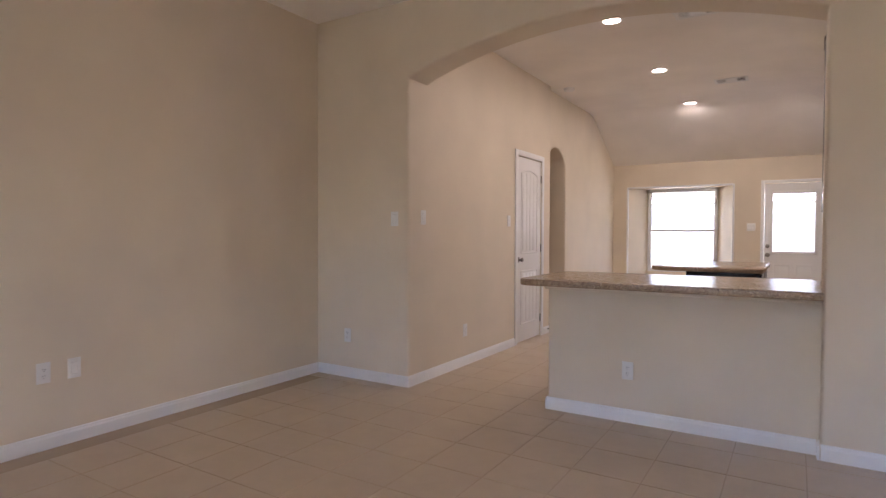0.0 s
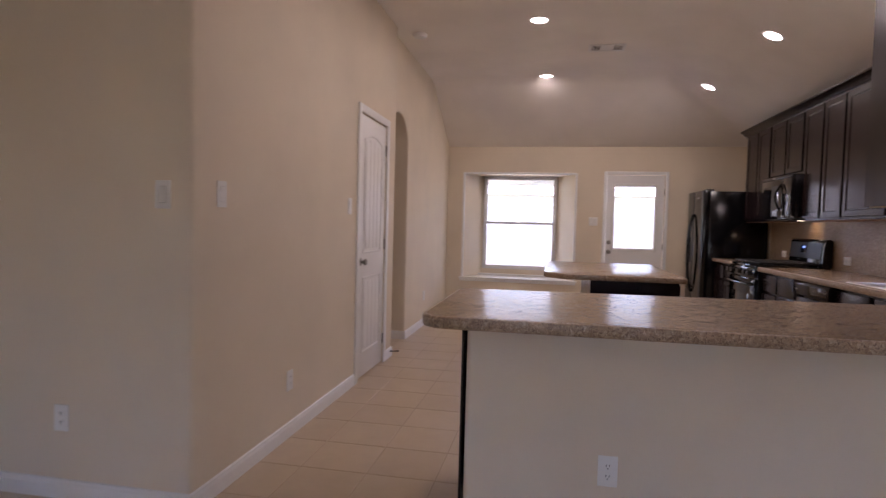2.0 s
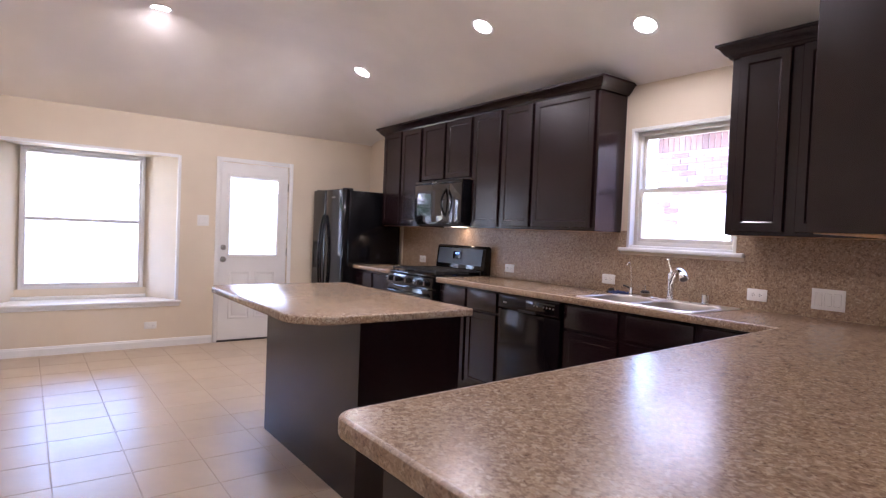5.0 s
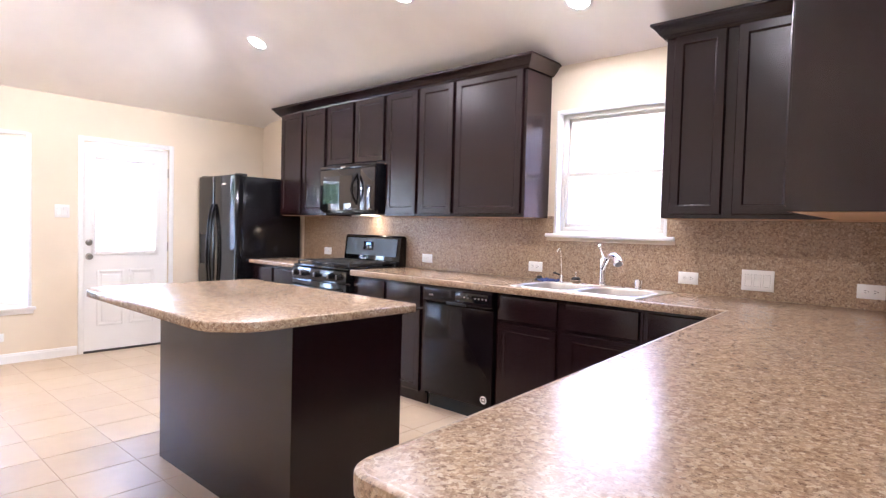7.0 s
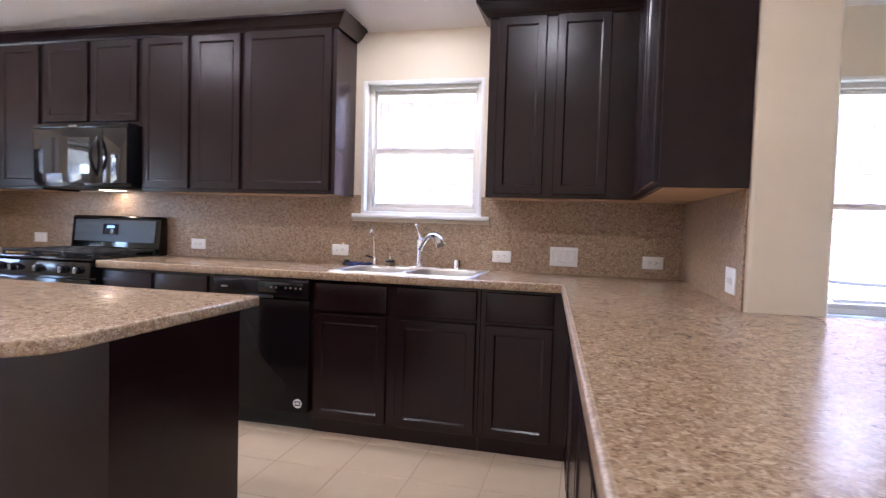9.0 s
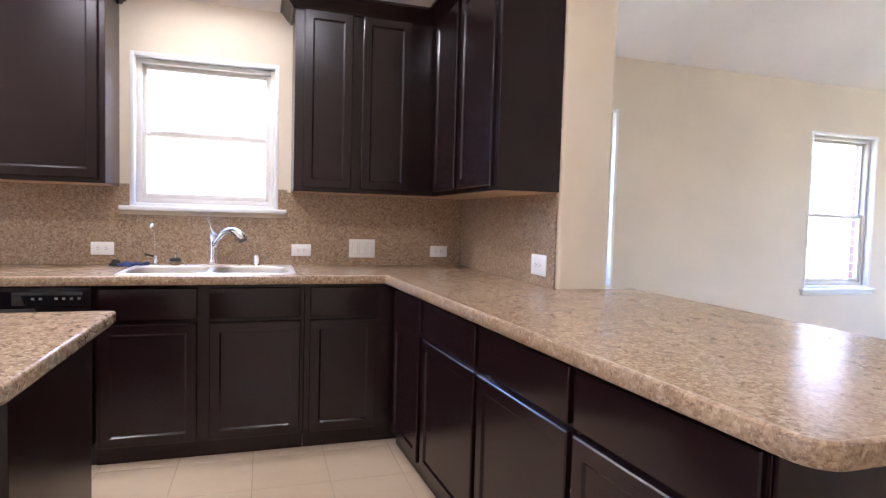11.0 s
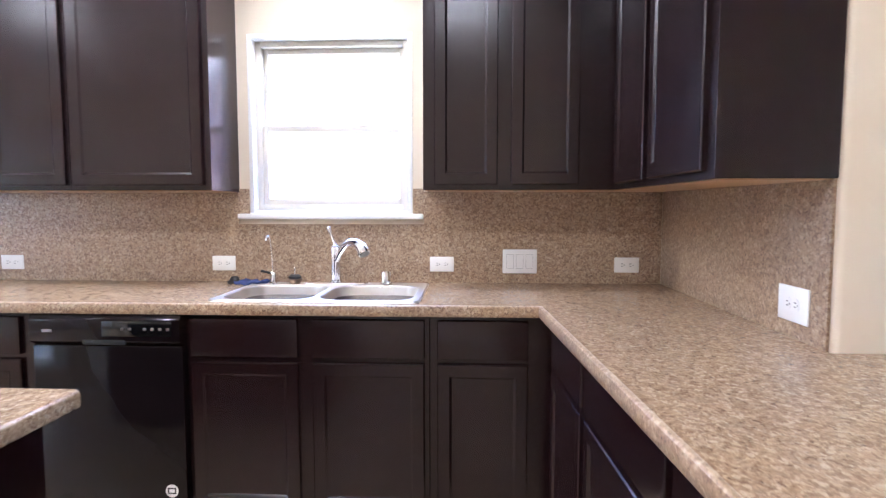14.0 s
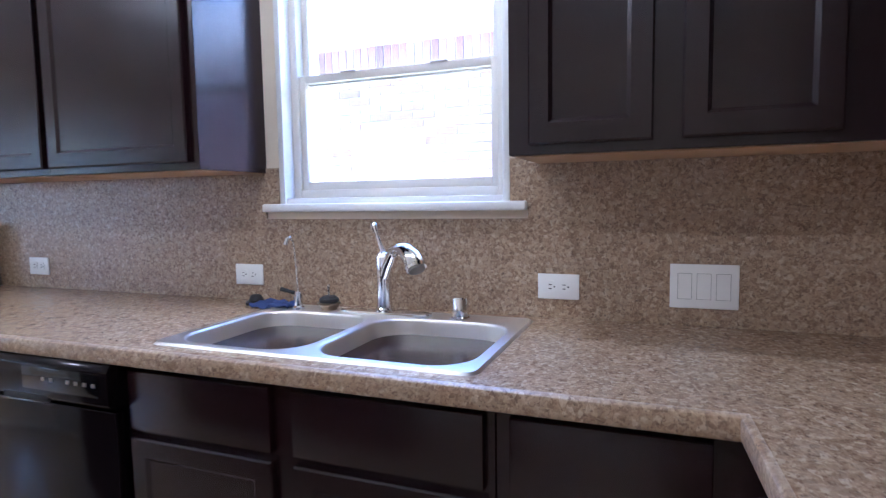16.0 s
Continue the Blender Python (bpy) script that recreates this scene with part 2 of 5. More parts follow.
def prism(bm, pts, axis, a0, a1, r=0.0, pick=None, seg=3):
    """A polygon, given in the two other axes, drawn out along axis; edges for which pick(co0, co1) holds are rounded by r."""
    put3 = {"x": lambda p, a: (a, p[0], p[1]), "y": lambda p, a: (p[0], a, p[1]), "z": lambda p, a: (p[0], p[1], a)}[axis]
    t = bmesh.new()
    lo, hi = [t.verts.new(put3(p, a0)) for p in pts], [t.verts.new(put3(p, a1)) for p in pts]
    n = len(pts)
    t.faces.new(lo), t.faces.new(hi)
    for i in range(n):
        t.faces.new((lo[i], lo[(i + 1) % n], hi[(i + 1) % n], hi[i]))
    bmesh.ops.recalc_face_normals(t, faces=t.faces)
    if r:
        es = [e for e in t.edges if pick is None or pick(e.verts[0].co, e.verts[1].co)]
        bmesh.ops.bevel(t, geom=es, offset=r, segments=seg, profile=0.5, affect="EDGES")
    me = bpy.data.meshes.new("t")
    t.to_mesh(me)
    t.free()
    bm.from_mesh(me)
    bpy.data.meshes.remove(me)
    return bm


def slab(bm, axis, a0, a1, us, vs, solid):
    """A wall of thickness a0..a1 across axis ('x' or 'y'), cut into cells at us (along) and vs (up); solid(u, v) says which cells stand."""
    spot = (lambda u, v, a: (a, u, v)) if axis == "x" else (lambda u, v, a: (u, a, v))
    nu, nv = len(us) - 1, len(vs) - 1
    on = [[solid((us[i] + us[i + 1]) / 2, (vs[j] + vs[j + 1]) / 2) for j in range(nv)] for i in range(nu)]
    V = {}
    def vert(i, j, a):
        k = (i, j, a)
        if k not in V:
            V[k] = bm.verts.new(spot(us[i], vs[j], a))
        return V[k]
    def at(i, j):
        return 0 <= i < nu and 0 <= j < nv and on[i][j]
    for i in range(nu):
        for j in range(nv):
            if not on[i][j]:
                continue
            for a in (a0, a1):
                bm.faces.new([vert(i, j, a), vert(i + 1, j, a), vert(i + 1, j + 1, a), vert(i, j + 1, a)])
            for di, dj, p, q in ((-1, 0, (i, j), (i, j + 1)), (1, 0, (i + 1, j), (i + 1, j + 1)), (0, -1, (i, j), (i + 1, j)), (0, 1, (i, j + 1), (i + 1, j + 1))):
                if not at(i + di, j + dj):
                    bm.faces.new([vert(*p, a0), vert(*q, a0), vert(*q, a1), vert(*p, a1)])
    return bm


def wall_slab(axis, a0, a1, u0, u1, z1, holes=(), z0=0.0):
    us = sorted({u0, u1, *[h[0] for h in holes], *[h[1] for h in holes]})
    vs = sorted({z0, z1, *[h[2] for h in holes], *[h[3] for h in holes]})
    vs = [v for v in vs if z0 <= v <= z1]
    return slab(bmesh.new(), axis, a0, a1, us, vs, lambda u, v: not any(h[0] < u < h[1] and h[2] < v < h[3] for h in holes))


def lathe(bm, profile, seg=24, at=(0, 0, 0), m=None):
    """Turns a profile of (radius, height) round a vertical axis through at."""
    t = bmesh.new()
    rings = []
    for r, z in profile:
        rings.append([t.verts.new((r * math.cos(6.28318 * i / seg), r * math.sin(6.28318 * i / seg), z)) for i in range(seg)])
    for a, b in zip(rings, rings[1:]):
        for i in range(seg):
            t.faces.new((a[i], a[(i + 1) % seg], b[(i + 1) % seg], b[i]))
    t.faces.new(rings[0]), t.faces.new(rings[-1])
    bmesh.ops.remove_doubles(t, verts=t.verts, dist=1e-6)
    t.transform(Matrix.Translation(at) @ (m or Matrix()))
    me = bpy.data.meshes.new("t")
    t.to_mesh(me)
    t.free()
    bm.from_mesh(me)
    bpy.data.meshes.remove(me)
    return bm


def tube(bm, pts, radii, seg=14):
    """A round bar swept along pts; radii is one radius or one a point."""
    pts = [Vector(p) for p in pts]
    radii = radii if isinstance(radii, (list, tuple)) else [radii] * len(pts)
    rings, up = [], Vector((0.123, 0.456, 0.88))
    for i, p in enumerate(pts):
        d = (pts[min(i + 1, len(pts) - 1)] - pts[max(i - 1, 0)]).normalized()
        s = d.cross(up).normalized()
        u = s.cross(d).normalized()
        up = u
        rings.append([bm.verts.new(p + radii[i] * (s * math.cos(6.28318 * k / seg) + u * math.sin(6.28318 * k / seg))) for k in range(seg)])
    for a, b in zip(rings, rings[1:]):
        for k in range(seg):
            bm.faces.new((a[k], a[(k + 1) % seg], b[(k + 1) % seg], b[k]))
    bm.faces.new(rings[0]), bm.faces.new(rings[-1])
    return bm


def arc(cx, cy, r, a0, a1, n=8):
    return [(cx + r * math.cos(radians(a0 + (a1 - a0) * i / n)), cy + r * math.sin(radians(a0 + (a1 - a0) * i / n))) for i in range(n + 1)]


def structure(name, bm, mat, label, category="wall", smooth=0, m=None):
    return single(name, bm, mat, label, category, m, kind="structure", smooth=smooth)

# ---- the plan, in metres ----
XS, YF, XP, XK, XV = 1.78, 10.315, -2.23, -2.30, -3.19   # sink wall, far wall, pantry wall, dining wall, living-room wall
YA0, YA1, XJ = 4.15, 4.42, 0.485                          # arch wall front and back, its right jamb
ZC, ZWX, ZWY, XC, YC = 3.02, 2.42, 2.37, 0.44, 9.10      # flat ceiling, tops of the sink and far walls, creases of the slopes
YB = -3.0                                                 # wall behind the camera
SX = (ZC - ZWX) / (XS - XC)
SY = (ZC - ZWY) / (YF - YC)

# ---- ceiling: flat, with slopes down to the sink wall and the far wall ----
bm = bmesh.new()
e, up = 0.26, 0.12
xr, zr = XS + e, ZWX - SX * e
yr = YC + (ZC - zr) / SY
for lift in (0.0, up):
    P = [bm.verts.new(c) for c in ((XV - e, YB - e, ZC + lift), (XC, YB - e, ZC + lift), (XC, YC, ZC + lift), (XV - e, YC, ZC + lift),
                                   (xr, YB - e, zr + lift), (xr, yr, zr + lift), (XV - e, yr, zr + lift))]
    bm.faces.new((P[0], P[1], P[2], P[3]))
    bm.faces.new((P[1], P[4], P[5], P[2]))
    bm.faces.new((P[3], P[2], P[5], P[6]))
    # the plastered creases are softly rounded
    crease = [bm.edges.get(pair) for pair in ((P[1], P[2]), (P[2], P[3]), (P[2], P[5]))]
    bmesh.ops.bevel(bm, geom=crease, offset=0.13, segments=6, profile=0.5, affect="EDGES")
structure("ceiling", bm, M_CEIL, "off-white textured ceiling sloping down along two sides", "ceiling", smooth=60)

# ---- walls ----
SINKWIN = (5.615, 6.415, 1.245, 2.11)
LIV1, LIV2 = (3.245, 4.005, 0.74, 2.05), (0.64, 1.40, 0.72, 2.03)
bm = wall_slab("x", XS, XS + 0.12, YB, YF + 0.12, ZWX + 0.02, [SINKWIN, LIV1, LIV2])
structure("wall_east", bm, M_WALL, "cream painted wall with three windows")
BAY = (-2.075, -0.46, 0.475, 2.0)
XDOOR = (-0.055, 0.715, 0.0, 1.985)
bm = wall_slab("y", YF, YF + 0.12, XK - 0.12, XS, ZWY + 0.02, [BAY, XDOOR])
structure("wall_north", bm, M_WALL, "cream painted wall with a box window and a back door")
PD = (6.20, 6.885, 0.0, 2.07)
bm = wall_slab("x", XP - 0.12, XP, YA1, 7.165, ZC + 0.02, [PD])
structure("wall_pantry", bm, M_WALL, "cream painted wall beside the kitchen with a pantry door")
# dining wall with its arched opening
a0, a1, zs_, za = 7.24, 7.93, 2.10, 2.33
ca, ha = (a0 + a1) / 2, (a1 - a0) / 2
ra = (ha * ha + (za - zs_) ** 2) / (2 * (za - zs_))
th = math.degrees(math.asin(ha / ra))
pts = [(YF + 0.12, 0), (YF + 0.12, ZC + 0.05), (7.165, ZC + 0.05), (7.165, 0), (a0, 0)] + arc(ca, za - ra, ra, 90 + th, 90 - th, 14) + [(a1, 0)]
bm = prism(bmesh.new(), pts, "x", XK - 0.26, XK, 0.018, lambda p, q: abs(p.x - XK) < 1e-4 and abs(q.x - XK) < 1e-4 and max(p.y, q.y) < a1 + 0.01 and min(p.y, q.y) > a0 - 0.01 and max(p.z, q.z) < 2.9 and max(p.z, q.z) > 0.01)
structure("wall_west", bm, M_WALL, "cream painted wall with an arched opening to a hall", smooth=40)
# pantry corner return and the hall beyond the arch
bm = bx(XK - 0.12, XP - 0.12, 7.045, 7.165, 0, ZC)
box(bm, XP - 0.13, XP - 0.12, 7.05, 7.165, 0, ZC)
structure("wall_pantry_return", bm, M_WALL, "cream painted return beside the pantry")
bm = bx(-3.9, -3.8, 6.9, 8.5, 0, 2.5)
box(bm, -3.8, XK - 0.12, 6.92, 7.04, 0, 2.5)
box(bm, -3.8, XK - 0.12, 8.2, 8.32, 0, 2.5)
box(bm, -3.8, XK - 0.12, 7.04, 8.2, 2.44, 2.5)
structure("wall_hall", bm, M_WALL, "cream painted walls of the small hall")
# living-room walls behind and beside the camera
structure("wall_living", bx(XV - 0.12, XV, YB, 6.92, 0, ZC + 0.02), M_WALL, "cream painted living room wall")
# two unseen openings, added and sized to bring daylight into the living room
SOUTHWIN = ((-2.4, -1.2, 0.55, 2.20), (-0.95, 0.25, 0.55, 2.20))
structure("wall_south", wall_slab("y", YB - 0.12, YB, XV - 0.12, XS + 0.12, ZC + 0.02, SOUTHWIN), M_WALL, "cream painted wall closing the living room")
# arch wall: short wall, segmental arch, stub wall
hs, zsp, zap = (XJ - XP) / 2, 2.425, 2.67
cx = (XJ + XP) / 2
R = (hs * hs + (zap - zsp) ** 2) / (2 * (zap - zsp))
th = math.degrees(math.asin(hs / R))
pts = [(XV, 0), (XV, ZC + 0.05), (XC + 0.02, ZC + 0.05), (XS, ZWX + 0.05), (XS, 0), (XJ, 0)] + arc(cx, zap - R, R, 90 - th, 90 + th, 28) + [(XP, 0)]
bm = prism(bmesh.new(), pts, "y", YA0, YA1, 0.022,
           lambda p, q: XP - 0.01 < min(p.x, q.x) and max(p.x, q.x) < XJ + 0.01 and max(p.z, q.z) < 2.9 and max(p.z, q.z) > 0.01
           and abs(p.y - q.y) < 1e-4 and not (p.x < XP + 0.01 and q.x < XP + 0.01 and p.y > YA1 - 0.01))
structure("wall_arch", bm, M_WALL, "cream wall with a wide segmental arch and rounded corners", smooth=40)
# half wall under the peninsula counter
bm = prism(bmesh.new(), [(-1.095, 4.225), (-1.095, 4.345), (XJ, 4.345), (XJ, 4.225)], "z", 0, 0.875, 0.02, lambda p, q: p.x < -1 and q.x < -1 and abs(p.z - q.z) > 0.1)
structure("wall_half", bm, M_WALL, "cream half wall carrying the peninsula counter", smooth=40)

# ---- floor slab with grout; the tiles come last in the file ----
structure("floor", bx(-3.9, XS + 0.12, YB, YF + 0.12, -0.12, -0.002), M_GROUT, "beige ceramic tile floor with tan grout", "floor")


# ---- baseboards ----
def baseboard(p, q, side):
    """A moulded board from p to q; side: the way out of the wall, as a vector."""
    (x0, y0), (x1, y1) = p, q
    prof = [(0, 0), (0.013, 0), (0.013, 0.062), (0.009, 0.074), (0.009, 0.08), (0.004, 0.086), (0, 0.086)]
    bm = bmesh.new()
    d = Vector((side[0], side[1], 0))
    ends = []
    for x, y in ((x0, y0), (x1, y1)):
        ends.append([bm.verts.new(Vector((x, y, 0)) + d * (a + 0.0005) + Vector((0, 0, z))) for a, z in prof])
    n = len(prof)
    for i in range(n):
        bm.faces.new((ends[0][i], ends[0][(i + 1) % n], ends[1][(i + 1) % n], ends[1][i]))
    bm.faces.new(ends[0]), bm.faces.new(ends[1])
    structure("baseboard", bm, M_TRIM, "white painted moulded baseboard", "baseboard")


baseboard((XV, YB), (XV, YA0), (1, 0))
baseboard((XV + 0.014, YA0), (XP + 0.004, YA0), (0, -1))
baseboard((XP, YA0 - 0.012), (XP, 6.135), (1, 0))
baseboard((XP, 6.95), (XP, 7.165 + 0.012), (1, 0))
baseboard((XP + 0.012, 7.165), (XK, 7.165), (0, 1))
baseboard((XK, a1 - 0.004), (XK, YF), (1, 0))
baseboard((XK - 0.26, a1), (XK + 0.012, a1), (0, -1))
baseboard((XK + 0.014, YF), (-0.105, YF), (0, -1))
baseboard((0.765, YF), (XS, YF), (0, -1))
baseboard((XJ + 0.004, YA0), (XS, YA0), (0, -1))
baseboard((XJ, YA0 - 0.012), (XJ, 4.225), (-1, 0))
baseboard((-1.097, 4.225), (XJ - 0.014, 4.225), (0, -1))
baseboard((-1.095, 4.212), (-1.095, 4.345), (-1, 0))
baseboard((XS, YB), (XS, YA0 - 0.014), (-1, 0))
# small moulding under the counter's overhang
structure("trim", bx(-1.115, XJ, 4.20, 4.2245, 0.835, 0.874, r=0.006), M_WALL, "cream moulding under the counter", "trim", smooth=40)


# ---- windows ----
def hung_window(name, axis, plane, u0, u1, z0, z1, zm, mat, label, out=1, stool=0.0, liner=True, wide=0.03):
    """A single-hung window in an opening; plane is the wall's inner face and out the way outdoors along axis."""
    def b(bm, ua, ub, da, db, za, zb, r=0.0):
        lo, hi = sorted((plane + out * da, plane + out * db))
        return box(bm, lo, hi, ua, ub, za, zb, r) if axis == "x" else box(bm, ua, ub, lo, hi, za, zb, r)
    w = thing(name, label, "window", kind="structure")
    if liner:
        t = 0.022
        bm = bmesh.new()
        for args in ((u0, u0 + t, -0.003, 0.12, z0, z1), (u1 - t, u1, -0.003, 0.12, z0, z1), (u0 + t, u1 - t, -0.003, 0.12, z1 - t, z1), (u0 + t, u1 - t, 0.001, 0.12, z0, z0 + t)):
            b(bm, *args, 0.003)
        part("casing", bm, M_TRIM, w)
        u0, u1, z0, z1 = u0 + t, u1 - t, z0 + t, z1 - t
    f = wide
    bm = bmesh.new()
    for args in ((u0, u0 + f, 0.05, 0.115, z0, z1), (u1 - f, u1, 0.05, 0.115, z0, z1), (u0 + f, u1 - f, 0.05, 0.115, z1 - f, z1), (u0 + f, u1 - f, 0.05, 0.115, z0, z0 + f)):
        b(bm, *args, 0.003)
    part("window_frame", bm, mat, w)
    ui, uj, zi, zj = u0 + f, u1 - f, z0 + f, z1 - f
    s = 0.022
    for nm, za, zb, d in (("lower_sash", zi, zm + 0.012, 0.062), ("upper_sash", zm - 0.02, zj, 0.088)):
        bm = bmesh.new()
        for args in ((ui, ui + s, d, d + 0.022, za, zb), (uj - s, uj, d, d + 0.022, za, zb), (ui + s, uj - s, d, d + 0.022, za, za + s + 0.006), (ui + s, uj - s, d, d + 0.022, zb - s - 0.004, zb)):
            b(bm, *args, 0.002)
        sash = part(nm, bm, mat, w)
        bm = b(bmesh.new(), ui + s - 0.004, uj - s + 0.004, d + 0.009, d + 0.012, za + s, zb - s)
        pane = part("pane", bm, M_PANE, sash, "clear glass pane", 0)
        pane.visible_shadow = False
    for k in (0.27, 0.73):
        c = ui + (uj - ui) * k
        part("sash_lock", b(bmesh.new(), c - 0.028, c + 0.028, 0.056, 0.068, zm + 0.012, zm + 0.017, 0.002), M_TRIM, w)
    if stool:
        bm = b(bmesh.new(), u0 - stool, u1 + stool, -0.036, 0.06, z0 - 0.045, z0 - 0.018, 0.007)
        if stool < 0.07:
            b(bm, u0 - stool + 0.015, u1 + stool - 0.015, -0.014, -0.0005, z0 - 0.075, z0 - 0.045, 0.003)
        part("window_sill", bm, M_TRIM, w)
    return w


hung_window("window_1", "x", XS, *SINKWIN, 1.668, M_VINYL, "white single-hung window over the sink, bright daylight outside", stool=0.075, wide=0.028)
hung_window("window_2", "x", XS, *LIV1, 1.36, M_VINYL, "white single-hung living room window facing a brick house", stool=0.06)
hung_window("window_3", "x", XS, *LIV2, 1.34, M_VINYL, "white single-hung living room window facing a brick house", stool=0.06)

# frames and panes for the added, unseen south openings
for k, h in enumerate(SOUTHWIN):
    hung_window("window_%d" % (5 + k), "y", YB, *h, 1.36, M_VINYL, "white single-hung window lighting the living room", out=-1, stool=0.06)

# box window: splayed recess, seat and window
YW = 10.70
wb = hung_window("window_4", "y", YW - 0.05, -1.815, -0.73, 0.585, 1.985, 1.285, M_ALU, "grey framed single-hung window in a splayed cream recess", liner=False, wide=0.03)
bm = bmesh.new()
for s, ua, ub in ((1, BAY[0], -1.815), (-1, BAY[1], -0.73)):
    prism(bm, [(ua, YF + 0.002), (ua - s * 0.02, YF + 0.002), (ub - s * 0.02, YW + 0.05), (ub, YW + 0.05)], "z", 0.48, 2.02)
box(bm, BAY[0] - 0.03, BAY[1] + 0.03, YF + 0.12, YW + 0.07, 1.985, 2.03)
box(bm, -1.9, -0.68, YW + 0.0, YW + 0.07, 0.48, 0.585)
part("recess", bm, M_WALL, wb, "cream painted splayed recess", 0)
bm = bx(BAY[0] - 0.035, BAY[1] + 0.035, YF - 0.03, YW + 0.06, 0.455, 0.482, r=0.006)
box(bm, -1.87, -0.705, YW - 0.05, YW + 0.0, 0.483, 0.515, r=0.004)
box(bm, BAY[0] - 0.02, BAY[1] + 0.02, YF - 0.014, YF - 0.0005, 0.42, 0.455, r=0.004)
part("window_sill", bm, M_TRIM, wb)
bm = bmesh.new()
for args in ((BAY[0] - 0.006, BAY[0] + 0.022, YF - 0.006, YF + 0.05, 0.483, 2.0), (BAY[1] - 0.022, BAY[1] + 0.006, YF - 0.006, YF + 0.05, 0.483, 2.0), (BAY[0] + 0.022, BAY[1] - 0.022, YF - 0.006, YF + 0.05, 1.978, 2.006)):
    box(bm, *args, r=0.005)
part("casing", bm, M_TRIM, wb)


# ---- doors ----
def ring(bm, x0, x1, z0, z1, y, depth, w):
    """A raised moulding frame on a face at y, standing out towards -y."""
    for args in ((x0, x0 + w, z0, z1), (x1 - w, x1, z0, z1), (x0 + w, x1 - w, z0, z0 + w), (x0 + w, x1 - w, z1 - w, z1)):
        box(bm, args[0], args[1], y - depth, y + 0.001, args[2], args[3], r=min(depth, w) * 0.45)
    return bm


def casing(w, h, t=0.055):
    bm = bmesh.new()
    for args in ((-t, 0.0, 0, h + t), (w, w + t, 0, h + t), (0, w, h, h + t)):
        box(bm, args[0], args[1], -0.016, 0.0, args[2], args[3], r=0.005)
    return bm


def knob(bm, x, z, y=-0.0):
    m = Matrix.Rotation(radians(90), 4, "X")
    return lathe(bm, [(0.0, 0.0), (0.032, 0.0), (0.032, 0.006), (0.012, 0.012), (0.012, 0.03), (0.021, 0.036), (0.0245, 0.045), (0.021, 0.054), (0.0, 0.058)], 20, (x, y, z), m)


# back door, half glazed
d = thing("door_1", "white half-glazed back door with two raised panels, closed", "door", pose(XDOOR[0], YF, 0), kind="structure")
W, Hh = XDOOR[1] - XDOOR[0], XDOOR[3]
part("casing", casing(W, Hh, 0.045), M_TRIM, d)
lx0, lx1, lz0, lz1 = 0.10, 0.655, 0.955, 1.835
us, vs = [0.008, lx0, lx1, W - 0.008], [0.018, lz0, lz1, Hh - 0.008]
leaf = part("door_leaf", slab(bmesh.new(), "y", 0.012, 0.055, us, vs, lambda u, v: not (lx0 < u < lx1 and lz0 < v < lz1)), M_TRIM, d, "", 0)
part("glazing_frame", ring(ring(bmesh.new(), lx0 - 0.028, lx1 + 0.028, lz0 - 0.028, lz1 + 0.028, 0.012, 0.010, 0.034), lx0 + 0.002, lx1 - 0.002, lz0 + 0.002, lz1 - 0.002, 0.018, 0.008, 0.010), M_TRIM, leaf)
pane = part("pane", bx(lx0, lx1, 0.03, 0.034, lz0, lz1), M_PANE, leaf, "clear glass pane", 0)
pane.visible_shadow = False
for x0 in (0.115, 0.40):
    bm = ring(bmesh.new(), x0, x0 + 0.24, 0.25, 0.78, 0.012, 0.008, 0.022)
    box(bm, x0 + 0.04, x0 + 0.20, 0.004, 0.0125, 0.29, 0.74, r=0.003)
    part("panel", bm, M_TRIM, leaf)
part("knob", knob(bmesh.new(), 0.05, 0.912, 0.012), M_NICKEL, leaf, "satin nickel knob")
part("deadbolt", lathe(bmesh.new(), [(0, 0), (0.03, 0), (0.03, 0.008), (0.02, 0.014), (0.02, 0.024), (0, 0.026)], 20, (0.05, 0.012, 1.045), Matrix.Rotation(radians(90), 4, "X")), M_NICKEL, leaf, "satin nickel deadbolt")
part("threshold", bx(0.0, W, -0.01, 0.10, 0, 0.016, r=0.004), M_SLOT, d, "dark threshold")
for z in (0.25, 1.0, 1.75):
    part("hinge", bx(W - 0.01, W + 0.004, 0.002, 0.014, z - 0.045, z + 0.045, r=0.002), M_NICKEL, d)

# pantry door, two moulded panels, the upper one arched and planked; faces +x
d = thing("door_2", "white moulded two-panel pantry door with arched top panel, closed", "door", pose(XP, PD[0], 0, 0, 0, 90), kind="structure")
W, Hh = PD[1] - PD[0], PD[3]
part("casing", casing(W, Hh, 0.062), M_TRIM, d)
bm = bx(0.004, W - 0.004, 0.004, 0.036, 0.014, Hh - 0.005, r=0.002)
leaf = part("door_leaf", bm, M_TRIM, d)


